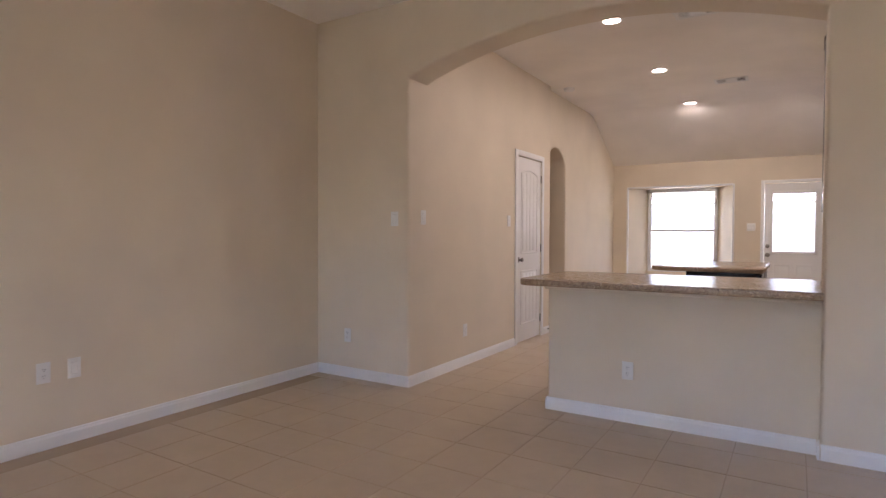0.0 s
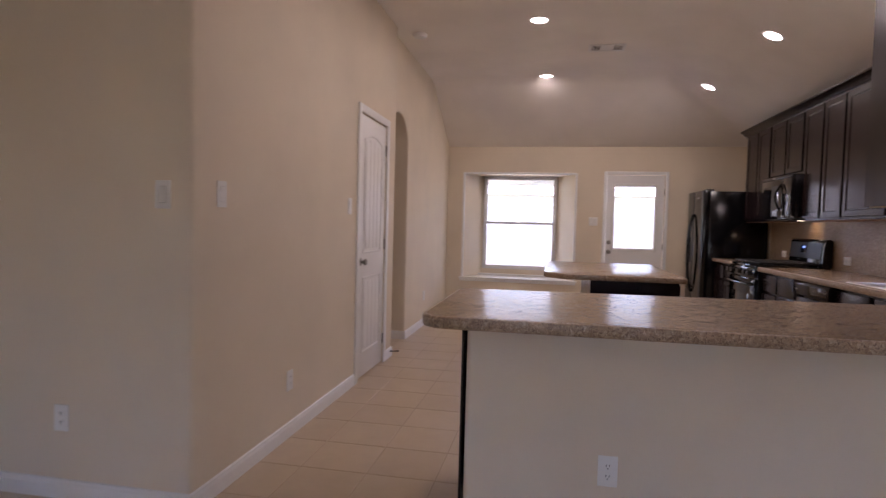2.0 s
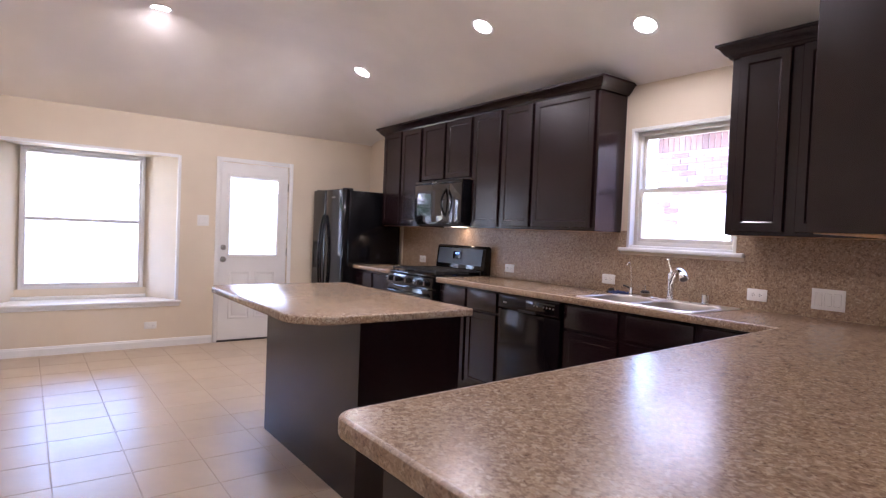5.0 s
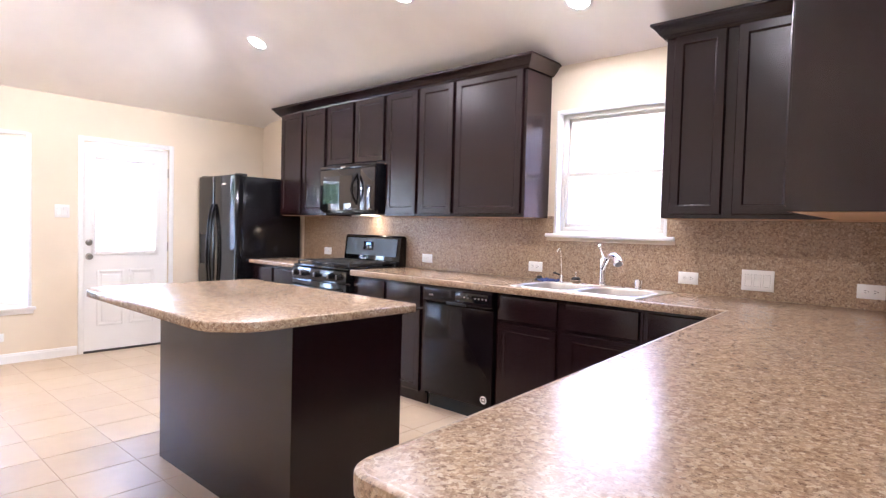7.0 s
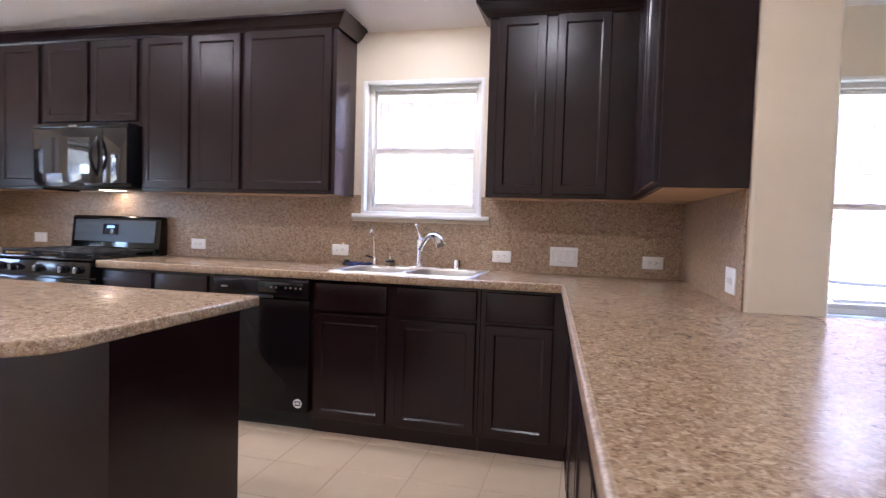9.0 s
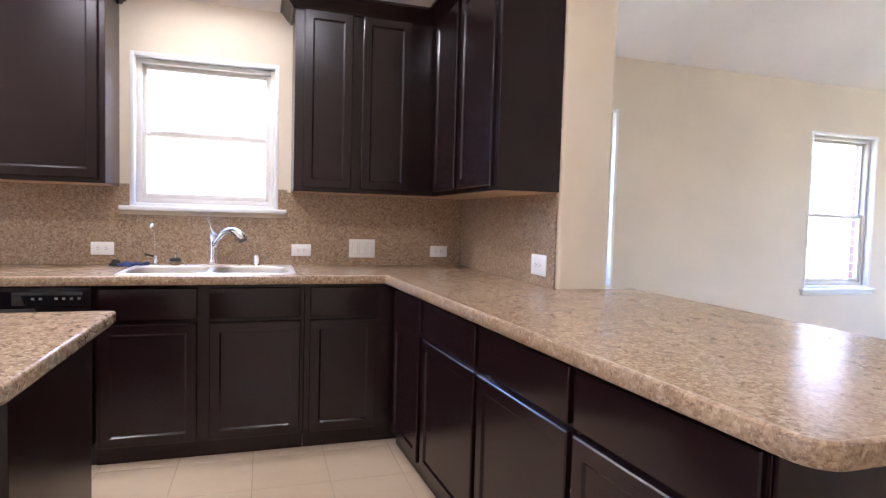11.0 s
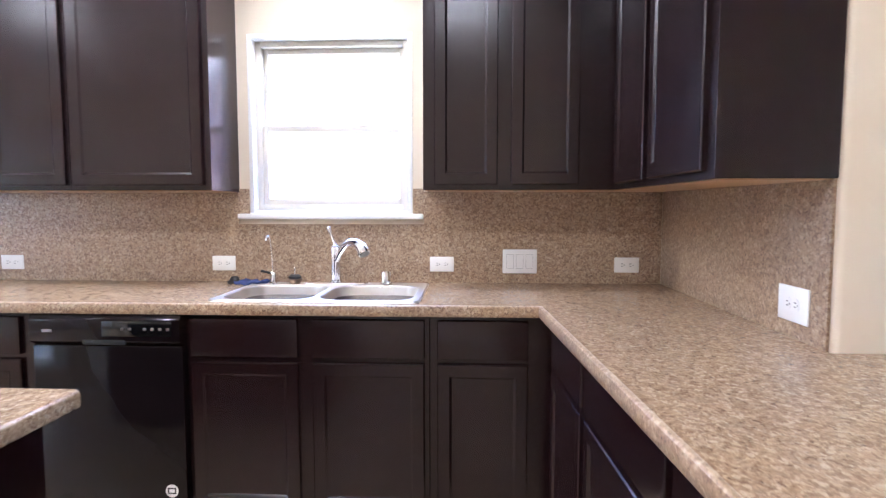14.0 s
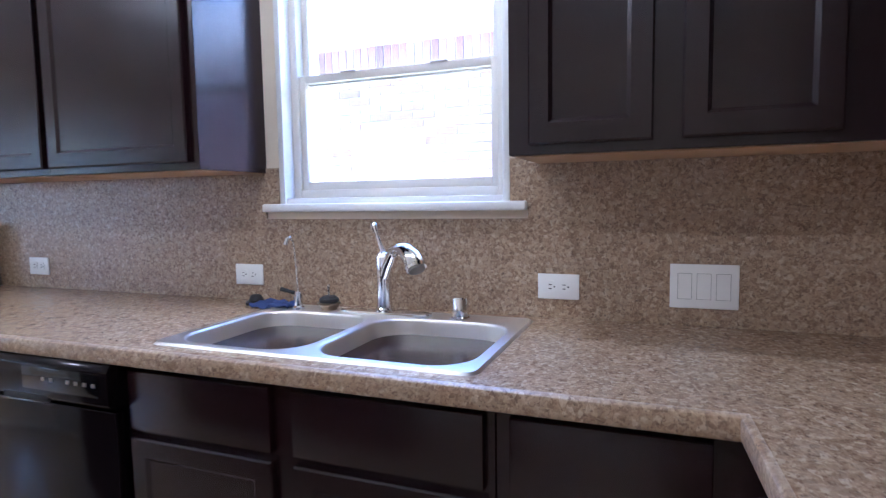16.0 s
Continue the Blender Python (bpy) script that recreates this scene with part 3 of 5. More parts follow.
def moulded(bm, x0, x1, z0, z1, rise):
    """An upright panel with an arched head, as a rim and a planked field."""
    n = 12
    hw, c = (x1 - x0) / 2, (x0 + x1) / 2
    head = []
    for i in range(n + 1):
        u = -1 + 2 * i / n
        head.append((c + hw * u, z1 - rise * (u * u) if rise else z1))
    path = [(x0, z0)] + head + [(x1, z0)]
    for k, (p, q) in enumerate(zip(path, path[1:] + path[:1])):
        tube(bm, [(p[0], 0.004, p[1]), (q[0], 0.004, q[1])], 0.008, 8)
    for p in path:
        tube(bm, [(p[0], 0.0075, p[1]), (p[0], 0.0005, p[1])], [0.008, 0.005], 8)
    k = 4
    step = (x1 - x0 - 0.06) / k
    for i in range(k):
        xa = x0 + 0.03 + i * step
        top = min(z1 - rise * (((xa - c) / hw) ** 2), z1 - rise * (((xa + step - c) / hw) ** 2)) - 0.03
        box(bm, xa + 0.002, xa + step - 0.002, -0.001, 0.006, z0 + 0.03, top, r=0.002)
    return bm


part("upper_panel", moulded(bmesh.new(), 0.12, W - 0.12, 1.0, 1.93, 0.045), M_TRIM, leaf)
part("lower_panel", moulded(bmesh.new(), 0.12, W - 0.12, 0.21, 0.80, 0.0), M_TRIM, leaf)
part("knob", knob(bmesh.new(), 0.052, 0.93, 0.004), M_NICKEL, leaf, "satin nickel knob")
for z in (0.22, 1.05, 1.86):
    part("hinge", bx(W - 0.012, W + 0.006, -0.008, 0.006, z - 0.045, z + 0.045, r=0.002), M_NICKEL, d)


# ---- recessed lights, smoke alarm, air vent ----
def downlight(x, y):
    z, tilt = (ZC, None) if x < XC else (ZC - SX * (x - XC), math.atan(SX))
    m = Matrix.Translation((x, y, z)) @ (Matrix.Rotation(tilt, 4, "Y") if tilt else Matrix())
    l = thing("recessed_light", "lit recessed ceiling light with a white trim ring", "ceiling light", m, "recessed ceiling lights")
    part("trim_ring", lathe(bmesh.new(), [(0.066, -0.001), (0.086, -0.001), (0.09, -0.004), (0.086, -0.008), (0.07, -0.007), (0.066, -0.003)], 32), M_TRIM, l)
    part("diffuser", lathe(bmesh.new(), [(0.0, -0.001), (0.067, -0.001), (0.067, -0.003), (0.0, -0.003)], 32), M_LED, l, "glowing white diffuser")
    data = bpy.data.lights.new("bulb", "AREA")
    data.shape, data.size, data.energy, data.color = "DISK", 0.12, LAMP, (1.0, 0.86, 0.70)
    lamp = new("bulb", data)
    lamp.matrix_world = m @ Matrix.Translation((0, 0, -0.009))


for x, y in ((-0.91, 8.99), (-0.955, 7.12), (-1.0, 5.38), (0.86, 8.87), (0.90, 7.10), (1.30, 6.01)):
    downlight(x, y)
downlight(-0.4, 0.2)
s = single("smoke_alarm", lathe(bmesh.new(), [(0.0, 0), (0.068, 0), (0.068, -0.012), (0.06, -0.03), (0.04, -0.036), (0.0, -0.036)], 28), M_PLATE, "round white smoke alarm on the ceiling", "smoke alarm", pose(-2.07, 7.37, ZC))

def ceiling_vent(x, y):
    v = thing("ceiling_vent", "white louvred air vent set in the ceiling", "air vent", pose(x, y, ZC), "ceiling air vents")
    bm = bmesh.new()
    for args in ((-0.175, 0.175, -0.105, -0.078), (-0.175, 0.175, 0.078, 0.105), (-0.175, -0.143, -0.078, 0.078), (0.143, 0.175, -0.078, 0.078)):
        box(bm, *args, -0.010, -0.0005, r=0.003)
    part("frame", bm, M_PLATE, v)
    # near-black sheet gives the darkness of a duct that isn't built
    part("backing", bx(-0.143, 0.143, -0.078, 0.078, -0.0015, -0.0005), M_SLOT, v, "dark sheet painted as the shaded duct behind the slats", 0)
    part("damper_plate", bx(-0.062, 0.062, -0.077, 0.077, -0.006, -0.002, r=0.001, seg=1), M_TRIM, v, "plain white middle plate")
    for i in range(14):
        s, u = (-1, -0.136 + i * 0.0115) if i < 7 else (1, 0.067 + (i - 7) * 0.0115)
        part("slat", prism(bmesh.new(), [(u - s * 0.003, -0.002), (u - s * 0.0015, -0.002), (u + s * 0.0035, -0.0085), (u + s * 0.002, -0.0085)], "y", -0.078, 0.078), M_TRIM, v, "", 0)


ceiling_vent(-0.315, 7.95)
ceiling_vent(-0.355, 5.53)


# ---- switch and outlet plates ----
def plate(name, label, category, m, gangs=1, kind="outlet", flat=False, group=""):
    """A wall plate facing local -y, upright unless flat."""
    ob = thing(name, label, category, m, group)
    w = 0.072 + 0.046 * (gangs - 1)
    h = 0.116
    if flat:
        w, h = h, w
    if kind == "outlet" and gangs == 2:
        w, h, gangs = 0.15, 0.10, 1
    part("cover", bx(-w / 2, w / 2, -0.006, 0.0, -h / 2, h / 2, r=0.0025), M_PLATE, ob)
    for gix in range(gangs):
        c = (gix - (gangs - 1) / 2) * 0.046
        if kind == "switch":
            # flat grey rim in place of the shaded gap round the rocker
            part("gap_shade", bx(c - 0.0174, c + 0.0174, -0.0063, -0.005, -0.0344, 0.0344), M_GROOVE, ob, "", 0)
            part("rocker", prism(bmesh.new(), [(-0.006, -0.033), (-0.006, 0.033), (-0.009, 0.033), (-0.0065, 0.0), (-0.0075, -0.033)], "x", c - 0.016, c + 0.016), M_PLATE, ob, "", 0)
        elif kind == "outlet":
            for s in (-0.0195, 0.0195):
                face = [(px, max(-0.0145, min(0.0145, pz))) for px, pz in arc(0, 0, 0.0172, 0, 345, 23)]
                face = [(pz + s, px) if flat else (px, pz + s) for px, pz in face]
                part("receptacle", prism(bmesh.new(), face, "y", -0.0078, -0.005), M_PLATE, ob, "", 0)
                # holes aren't cut: near-black blocks on the face paint their inner shade
                gx, gz = (s + 0.0085, 0.0) if flat else (0.0, s - 0.0085)
                part("earth_hole", bx(gx - 0.0024, gx + 0.0024, -0.0083, -0.007, gz - 0.0024, gz + 0.0024, r=0.001, seg=1), M_SLOT, ob, "", 0)
                for a in (-0.0058, 0.0058):
                    px, pz = (s - 0.003, a) if flat else (a, s + 0.003)
                    sx, sz = (0.0042, 0.0012) if flat else (0.0012, 0.0042)
                    part("slot", bx(px - sx, px + sx, -0.0085, -0.007, pz - sz, pz + sz), M_SLOT, ob, "", 0)
    return ob


EAST, WEST, NORTH, SOUTH = -90, 90, 0, 180   # which wall: the turn of a plate on it
OUT = "wall outlets"
XB = XS - 0.008
for y in (9.03, 7.635, 6.55, 5.473, 4.59):
    plate("wall_outlet", "white duplex outlet set flat in the backsplash", "outlet", pose(XB, y, 1.005, 0, 0, EAST), flat=True, group=OUT)
plate("light_switch", "white triple rocker switch on the backsplash", "light switch", pose(XB, 5.098, 1.02, 0, 0, EAST), 3, "switch")
plate("wall_outlet", "white outlet in a wide plate on the short backsplash", "outlet", pose(0.645, YA1 + 0.008, 1.012, 0, 0, SOUTH), 2, flat=True, group=OUT)
plate("wall_outlet", "white duplex outlet low on the half wall", "outlet", pose(-0.552, 4.225, 0.335, 0, 0, NORTH), group=OUT)
plate("wall_outlet", "white duplex outlet low on the pantry wall", "outlet", pose(XP, 5.06, 0.325, 0, 0, WEST), group=OUT)
plate("light_switch", "white rocker switch on the pantry wall", "light switch", pose(XP, 4.36, 1.345, 0, 0, WEST), 1, "switch")
plate("light_switch", "white rocker switch beside the pantry door", "light switch", pose(XP, 5.99, 1.35, 0, 0, WEST), 1, "switch")
plate("light_switch", "white rocker switch on the short wall", "light switch", pose(-2.36, YA0, 1.33, 0, 0, NORTH), 1, "switch")
plate("wall_outlet", "white duplex outlet low on the short wall", "outlet", pose(-2.85, YA0, 0.355, 0, 0, NORTH), group=OUT)
plate("wall_outlet", "white duplex outlet low on the living room wall", "outlet", pose(XV, 2.0, 0.43, 0, 0, WEST), group=OUT)
plate("cable_plate", "white cable plate beside the living room outlet", "wall plate", pose(XV, 2.16, 0.43, 0, 0, WEST), 1, "switch")
plate("light_switch", "white double rocker switch beside the back door", "light switch", pose(-0.225, YF, 1.33, 0, 0, NORTH), 2, "switch")
plate("wall_outlet", "white outlet low on the far wall set flat", "outlet", pose(-0.71, YF, 0.23, 0, 0, NORTH), flat=True, group=OUT)
plate("wall_outlet", "white duplex outlet low on the dining wall", "outlet", pose(XK, 8.83, 0.36, 0, 0, WEST), group=OUT)


# ---- cabinets ----
def door_front(w, h):
    """A shaker door, front at local y=0 facing -y, thickness behind it; the panel lies back behind a bevelled bead."""
    bm = bmesh.new()
    s, t, dp, bead = 0.055, 0.019, 0.007, 0.009
    box(bm, 0.003, w - 0.003, dp + 0.001, t, 0.003, h - 0.003)
    loops = []
    r = 0.004
    for x0, z0, y in ((0, 0, t), (0, 0, r), (r, r, 0.0), (s - bead, s - bead, 0.0), (s - bead * 0.7, s - bead * 0.7, 0.002), (s, s, dp), (s + 0.002, s + 0.002, dp)):
        loops.append([bm.verts.new((a, y, b)) for a, b in ((x0, z0), (w - x0, z0), (w - x0, h - z0), (x0, h - z0))])
    for p, q in zip(loops, loops[1:]):
        for i in range(4):
            bm.faces.new((p[i], p[(i + 1) % 4], q[(i + 1) % 4], q[i]))
    bm.faces.new(loops[-1])
    return bm


def drawer_front(w, h):
    bm = bmesh.new()
    t = 0.019
    loops = []
    for o, y in ((0, t), (0, 0.005), (0.002, 0.002), (0.009, 0.0)):
        loops.append([bm.verts.new((a, y, b)) for a, b in ((o, o), (w - o, o), (w - o, h - o), (o, h - o))])
    for p, q in zip(loops, loops[1:]):
        for i in range(4):
            bm.faces.new((p[i], p[(i + 1) % 4], q[(i + 1) % 4], q[i]))
    bm.faces.new(loops[-1]), bm.faces.new(loops[0])
    return bm


def fit_front(name, bm, parent, x, z, front):
    bm.transform(Matrix.Translation((x, front - 0.019, z)))
    return part(name, bm, M_CAB, parent)


def base_cabinet(w, fronts, m, label, depth=0.605, drawers=True):
    """A base unit: back at y=0, face frame at y=-depth; fronts: (x0, x1) of each door with its drawer front above."""
    c = thing("base_cabinet", label, "base cabinet", m, "base cabinets")
    bm = bx(0.001, w - 0.001, -depth, -0.002, 0.085, 0.875, r=0.001, seg=1)
    part("body", bm, M_CAB, c)
    part("toe_kick", bx(0.001, w - 0.001, -depth + 0.025, -depth + 0.04, 0.0, 0.0845), M_CAB, c, "", 0)
    for x0, x1 in fronts:
        fit_front("drawer_front", drawer_front(x1 - x0, 0.15), c, x0, 0.70, -depth)
        fit_front("door", door_front(x1 - x0, 0.588), c, x0, 0.092, -depth)
    return c


def upper_cabinet(w, z0, z1, fronts, m, label, depth=0.305, zd=None):
    c = thing("wall_cabinet", label, "wall cabinet", m, "wall cabinets")
    part("body", bx(0.001, w - 0.001, -depth, -0.002, z0, z1, r=0.001, seg=1), M_CAB, c)
    part("underside", bx(0.012, w - 0.012, -depth + 0.02, -0.012, z0 - 0.003, z0 - 0.0004), M_CABIN, c, "pale maple underside", 0)
    for x0, x1 in fronts:
        fit_front("door", door_front(x1 - x0, z1 - z0 - 0.062), c, x0, z0 + 0.022, -depth)
    return c


base_cabinet(0.79, [(0.03, 0.375), (0.415, 0.76)], pose(XS, 9.45, 0, 0, 0, EAST), "espresso-stained two-door base cabinet between refrigerator and range")
base_cabinet(0.81, [(0.018, 0.370), (0.40, 0.755)], pose(XS, 7.87, 0, 0, 0, EAST), "espresso-stained two-door base cabinet between range and dishwasher")
base_cabinet(0.955, [(0.02, 0.443), (0.50, 0.935)], pose(XS, 6.445, 0, 0, 0, EAST), "espresso-stained sink base cabinet with two shaker doors")
base_cabinet(0.545, [(0.03, 0.375)], pose(XS, 5.49, 0, 0, 0, EAST), "espresso-stained corner base cabinet with one shaker door")
# the peninsula's counter edge runs slightly askew, and its cabinets follow it
XE, YE, YT, YO, XT = 1.134, 5.072, 4.935, 4.012, -1.232
SKEW = math.atan((YE - YT) / (XE - XT))
PEN_D = 0.54


def pen_front(x):
    return YT + (x - XT) * math.tan(SKEW) - 0.046


def pen_pose(x):
    return pose(x + PEN_D * math.sin(SKEW), pen_front(x) - PEN_D * math.cos(SKEW), 0, 0, 0, SOUTH + math.degrees(SKEW))


base_cabinet(0.495, [(0.055, 0.470)], pen_pose(1.13), "espresso-stained base cabinet in the peninsula corner", depth=PEN_D)
base_cabinet(0.61, [(0.025, 0.590)], pen_pose(0.635), "espresso-stained one-door base cabinet under the peninsula", depth=PEN_D)
base_cabinet(0.585, [(0.015, 0.572)], pen_pose(0.025), "espresso-stained one-door base cabinet under the peninsula", depth=PEN_D)
base_cabinet(0.56, [(0.015, 0.550)], pen_pose(-0.56), "espresso-stained base cabinet at the peninsula end", depth=PEN_D)
single("end_panel", bx(-1.132, -1.122, 4.3455, pen_front(-1.12), 0, 0.875, r=0.001, seg=1), M_CAB, "espresso-stained end panel closing the peninsula", "cabinet panel")

ZU, ZT = 1.355, 2.395
upper_cabinet(0.78, ZU, ZT, [(0.03, 0.375), (0.41, 0.755)], pose(XS, 9.45, 0, 0, 0, EAST), "tall espresso-stained two-door wall cabinet near the refrigerator")
upper_cabinet(0.81, 1.795, ZT, [(0.025, 0.385), (0.42, 0.785)], pose(XS, 8.67, 0, 0, 0, EAST), "short espresso-stained two-door wall cabinet over the microwave")
upper_cabinet(0.76, ZU, ZT, [(0.022, 0.370), (0.405, 0.745)], pose(XS, 7.86, 0, 0, 0, EAST), "tall espresso-stained two-door wall cabinet beside the microwave")
upper_cabinet(0.635, ZU, ZT, [(0.016, 0.603)], pose(XS, 7.10, 0, 0, 0, EAST), "tall espresso-stained one-door wall cabinet beside the sink window")
upper_cabinet(1.12, ZU, ZT, [(0.05, 0.318), (0.375, 0.66)], pose(XS, 5.54, 0, 0, 0, EAST), "tall espresso-stained two-door wall cabinet between window and corner")
upper_cabinet(0.988, ZU, ZT, [(0.04, 0.43), (0.49, 0.94)], pose(1.475, YA1, 0, 0, 0, SOUTH), "tall espresso-stained corner wall cabinet with its side panel showing")


def crown(path, name="crown_moulding"):
    """Crown moulding along a path of corners; it juts out to the left of the way walked."""
    prof = [(0.0, 2.352), (0.012, 2.352), (0.02, 2.367), (0.03, 2.372), (0.058, 2.412), (0.066, 2.416), (0.072, 2.42), (0.072, 2.434), (0.0, 2.434)]
    bm = bmesh.new()
    P = [Vector(p) for p in path]
    rings = []
    for i, p in enumerate(P):
        a = (p - P[i - 1]).normalized() if i else None
        b = (P[i + 1] - p).normalized() if i + 1 < len(P) else None
        na = Vector((-a.y, a.x)) if a else None
        nb = Vector((-b.y, b.x)) if b else None
        n = na if not b else nb if not a else (na + nb) / (1 + na.dot(nb))
        rings.append([bm.verts.new((p.x + n.x * o, p.y + n.y * o, z)) for o, z in prof])
    k = len(prof)
    for u, v in zip(rings, rings[1:]):
        for i in range(k):
            bm.faces.new((u[i], u[(i + 1) % k], v[(i + 1) % k], v[i]))
    bm.faces.new(rings[0]), bm.faces.new(rings[-1])
    return bm


FX = XS - 0.306
single("crown_moulding", crown([(XS - 0.002, 6.464), (FX, 6.464), (FX, 9.451), (XS - 0.002, 9.451)]), M_CAB, "espresso-stained crown moulding along the long cabinet run", "crown moulding")
single("crown_moulding", crown([(XS - 0.002, 5.541), (FX, 5.541), (FX, YA1 + 0.306), (0.486, YA1 + 0.306)][::-1]), M_CAB, "espresso-stained crown moulding round the corner cabinets", "crown moulding")


# ---- laminate counters and backsplash ----
def counter(name, pts, label, r=0.009, hole=None):
    bm = prism(bmesh.new(), pts, "z", 0.876, 0.914, r, lambda p, q: abs(p.z - q.z) < 1e-5, 3)
    ob = single(name, bm, M_LAM, label, "countertop", smooth=50)
    return ob


pts = [(XS - 0.001, 7.868), (XE, 7.868), (XE, YE)] + arc(XT + 0.05, YT - 0.05, 0.05, 90, 180, 6) + arc(XT + 0.09, YO + 0.09, 0.09, 180, 270, 6) + [(XJ - 0.002, YO), (XJ - 0.002, YA1 + 0.001), (XS - 0.001, YA1 + 0.001)]
# the opening for the sink is left as a slot in the outline
SK = (1.205, 1.70, 5.56, 6.345)
pts += [(XS - 0.001, 5.95), (SK[1], 5.95), (SK[1], SK[2]), (SK[0], SK[2]), (SK[0], SK[3]), (SK[1], SK[3]), (SK[1], 5.951), (XS - 0.001, 5.951)]
counter("countertop", pts, "speckled brown laminate countertop running along the sink and over the peninsula", 0.0)
counter("countertop", [(XS - 0.001, 9.45), (XE, 9.45), (XE, 8.66), (XS - 0.001, 8.66)], "short speckled brown laminate countertop beside the refrigerator")
# rolled front edge of the long counter
edge = [(XE, 7.868), (XE, YE)] + arc(XT + 0.05, YT - 0.05, 0.05, 90, 180, 8) + arc(XT + 0.09, YO + 0.09, 0.09, 180, 270, 8) + [(XJ - 0.002, YO)]


def lip(path):
    bm = bmesh.new()
    prof = [(0.0005, 0.871), (0.006, 0.871), (0.0095, 0.876), (0.0105, 0.89), (0.0105, 0.904), (0.0088, 0.910), (0.0045, 0.9134), (-0.001, 0.9143), (-0.004, 0.9143), (-0.004, 0.913)]
    P = [Vector(p) for p in path]
    rings = []
    for i, p in enumerate(P):
        a = (p - P[i - 1]).normalized() if i else None
        b = (P[i + 1] - p).normalized() if i + 1 < len(P) else None
        na = Vector((a.y, -a.x)) if a else None
        nb = Vector((b.y, -b.x)) if b else None
        n = na if not b else nb if not a else (na + nb) / (1 + na.dot(nb))
        rings.append([bm.verts.new((p.x + n.x * o, p.y + n.y * o, z)) for o, z in prof])
    k = len(prof)
    for u, v in zip(rings, rings[1:]):
        for i in range(k):
            bm.faces.new((u[i], u[(i + 1) % k], v[(i + 1) % k], v[i]))
    bm.faces.new(rings[0]), bm.faces.new(rings[-1])
    return bm


part("rolled_edge", lip(edge), M_SPLASH, bpy.data.objects["countertop"])

# backsplash sheets, cut round the window
bm = slab(bmesh.new(), "x", XS - 0.008, XS - 0.0006, [YA1 + 0.009, SINKWIN[0] - 0.055, SINKWIN[1] + 0.055, 7.86, 8.67, 9.452], [0.9145, 1.198, ZU, ZU + 0.02],
          lambda u, v: not (SINKWIN[0] - 0.056 < u < SINKWIN[1] + 0.056 and v > 1.2) and not (v > ZU and 1))
for y0, y1 in ((SINKWIN[0] - 0.0545, SINKWIN[0] - 0.002), (SINKWIN[1] + 0.002, SINKWIN[1] + 0.0545)):
    structure("backsplash", bx(XS - 0.008, XS - 0.0006, y0, y1, 1.225, ZU + 0.015), M_SPLASH, "narrow strip of speckled laminate backsplash beside the window", "backsplash")
structure("backsplash", bx(XJ + 0.012, XS - 0.0085, YA1 + 0.0006, YA1 + 0.008, 0.9145, ZU + 0.004), M_SPLASH, "speckled brown laminate backsplash behind the peninsula", "backsplash")
structure("backsplash", bm, M_SPLASH, "speckled brown laminate backsplash", "backsplash")

# ---- island ----
isl = thing("kitchen_island", "espresso-stained kitchen island with an overhanging laminate top", "kitchen island", pose(0, 0, 0))
ix0, ix1, iy0, iy1 = -0.50, 0.085, 6.185, 7.42
part("end_panel", prism(bmesh.new(), [(ix0, 0), (ix1 - 0.075, 0), (ix1 - 0.075, 0.10), (ix1, 0.10), (ix1, 0.875), (ix0, 0.875)], "y", iy0, iy0 + 0.014, 0.001, seg=1), M_CAB, isl)
part("end_panel", prism(bmesh.new(), [(ix0, 0), (ix1 - 0.075, 0), (ix1 - 0.075, 0.10), (ix1, 0.10), (ix1, 0.875), (ix0, 0.875)], "y", iy1 - 0.014, iy1, 0.001, seg=1), M_CAB, isl)
part("back_panel", bx(ix0 - 0.008, ix0 - 0.0005, iy0 - 0.003, iy1 + 0.003, 0, 0.875, r=0.001, seg=1), M_CAB, isl)
part("body", bx(ix0, ix1 - 0.001, iy0 + 0.0145, iy1 - 0.0145, 0.10, 0.874), M_CAB, isl, "", 0)
part("toe_kick", bx(ix1 - 0.09, ix1 - 0.076, iy0 + 0.0145, iy1 - 0.0145, 0, 0.0995), M_CAB, isl, "", 0)
for k in range(2):
    bm = door_front(0.55, 0.525)
    bm.transform(Matrix.Translation((ix1 + 0.019, iy0 + 0.05 + k * 0.6, 0.175)) @ Matrix.Rotation(radians(90), 4, "Z"))
    part("door", bm, M_CAB, isl)
    bm = drawer_front(0.55, 0.135)
    bm.transform(Matrix.Translation((ix1 + 0.019, iy0 + 0.05 + k * 0.6, 0.722)) @ Matrix.Rotation(radians(90), 4, "Z"))
    part("drawer_front", bm, M_CAB, isl)
tx0, tx1, ty0, ty1 = -0.835, 0.125, 6.125, 7.60
top = [(tx1, ty1 - 0.01), (tx1 - 0.01, ty1)] + [(tx0 + 0.10, ty1), (tx0 + 0.03, ty1 - 0.02), (tx0, ty1 - 0.10)] + [(tx0, ty0 + 0.17), (tx0 + 0.02, ty0 + 0.11), (tx0 + 0.11, ty0 + 0.02), (tx0 + 0.17, ty0)] + [(tx1 - 0.012, ty0), (tx1, ty0 + 0.012)]
part("countertop", prism(bmesh.new(), top, "z", 0.8755, 0.914, 0.008, lambda p, q: abs(p.z - q.z) < 1e-5, 3), M_LAM, isl, "speckled brown laminate top", 50)

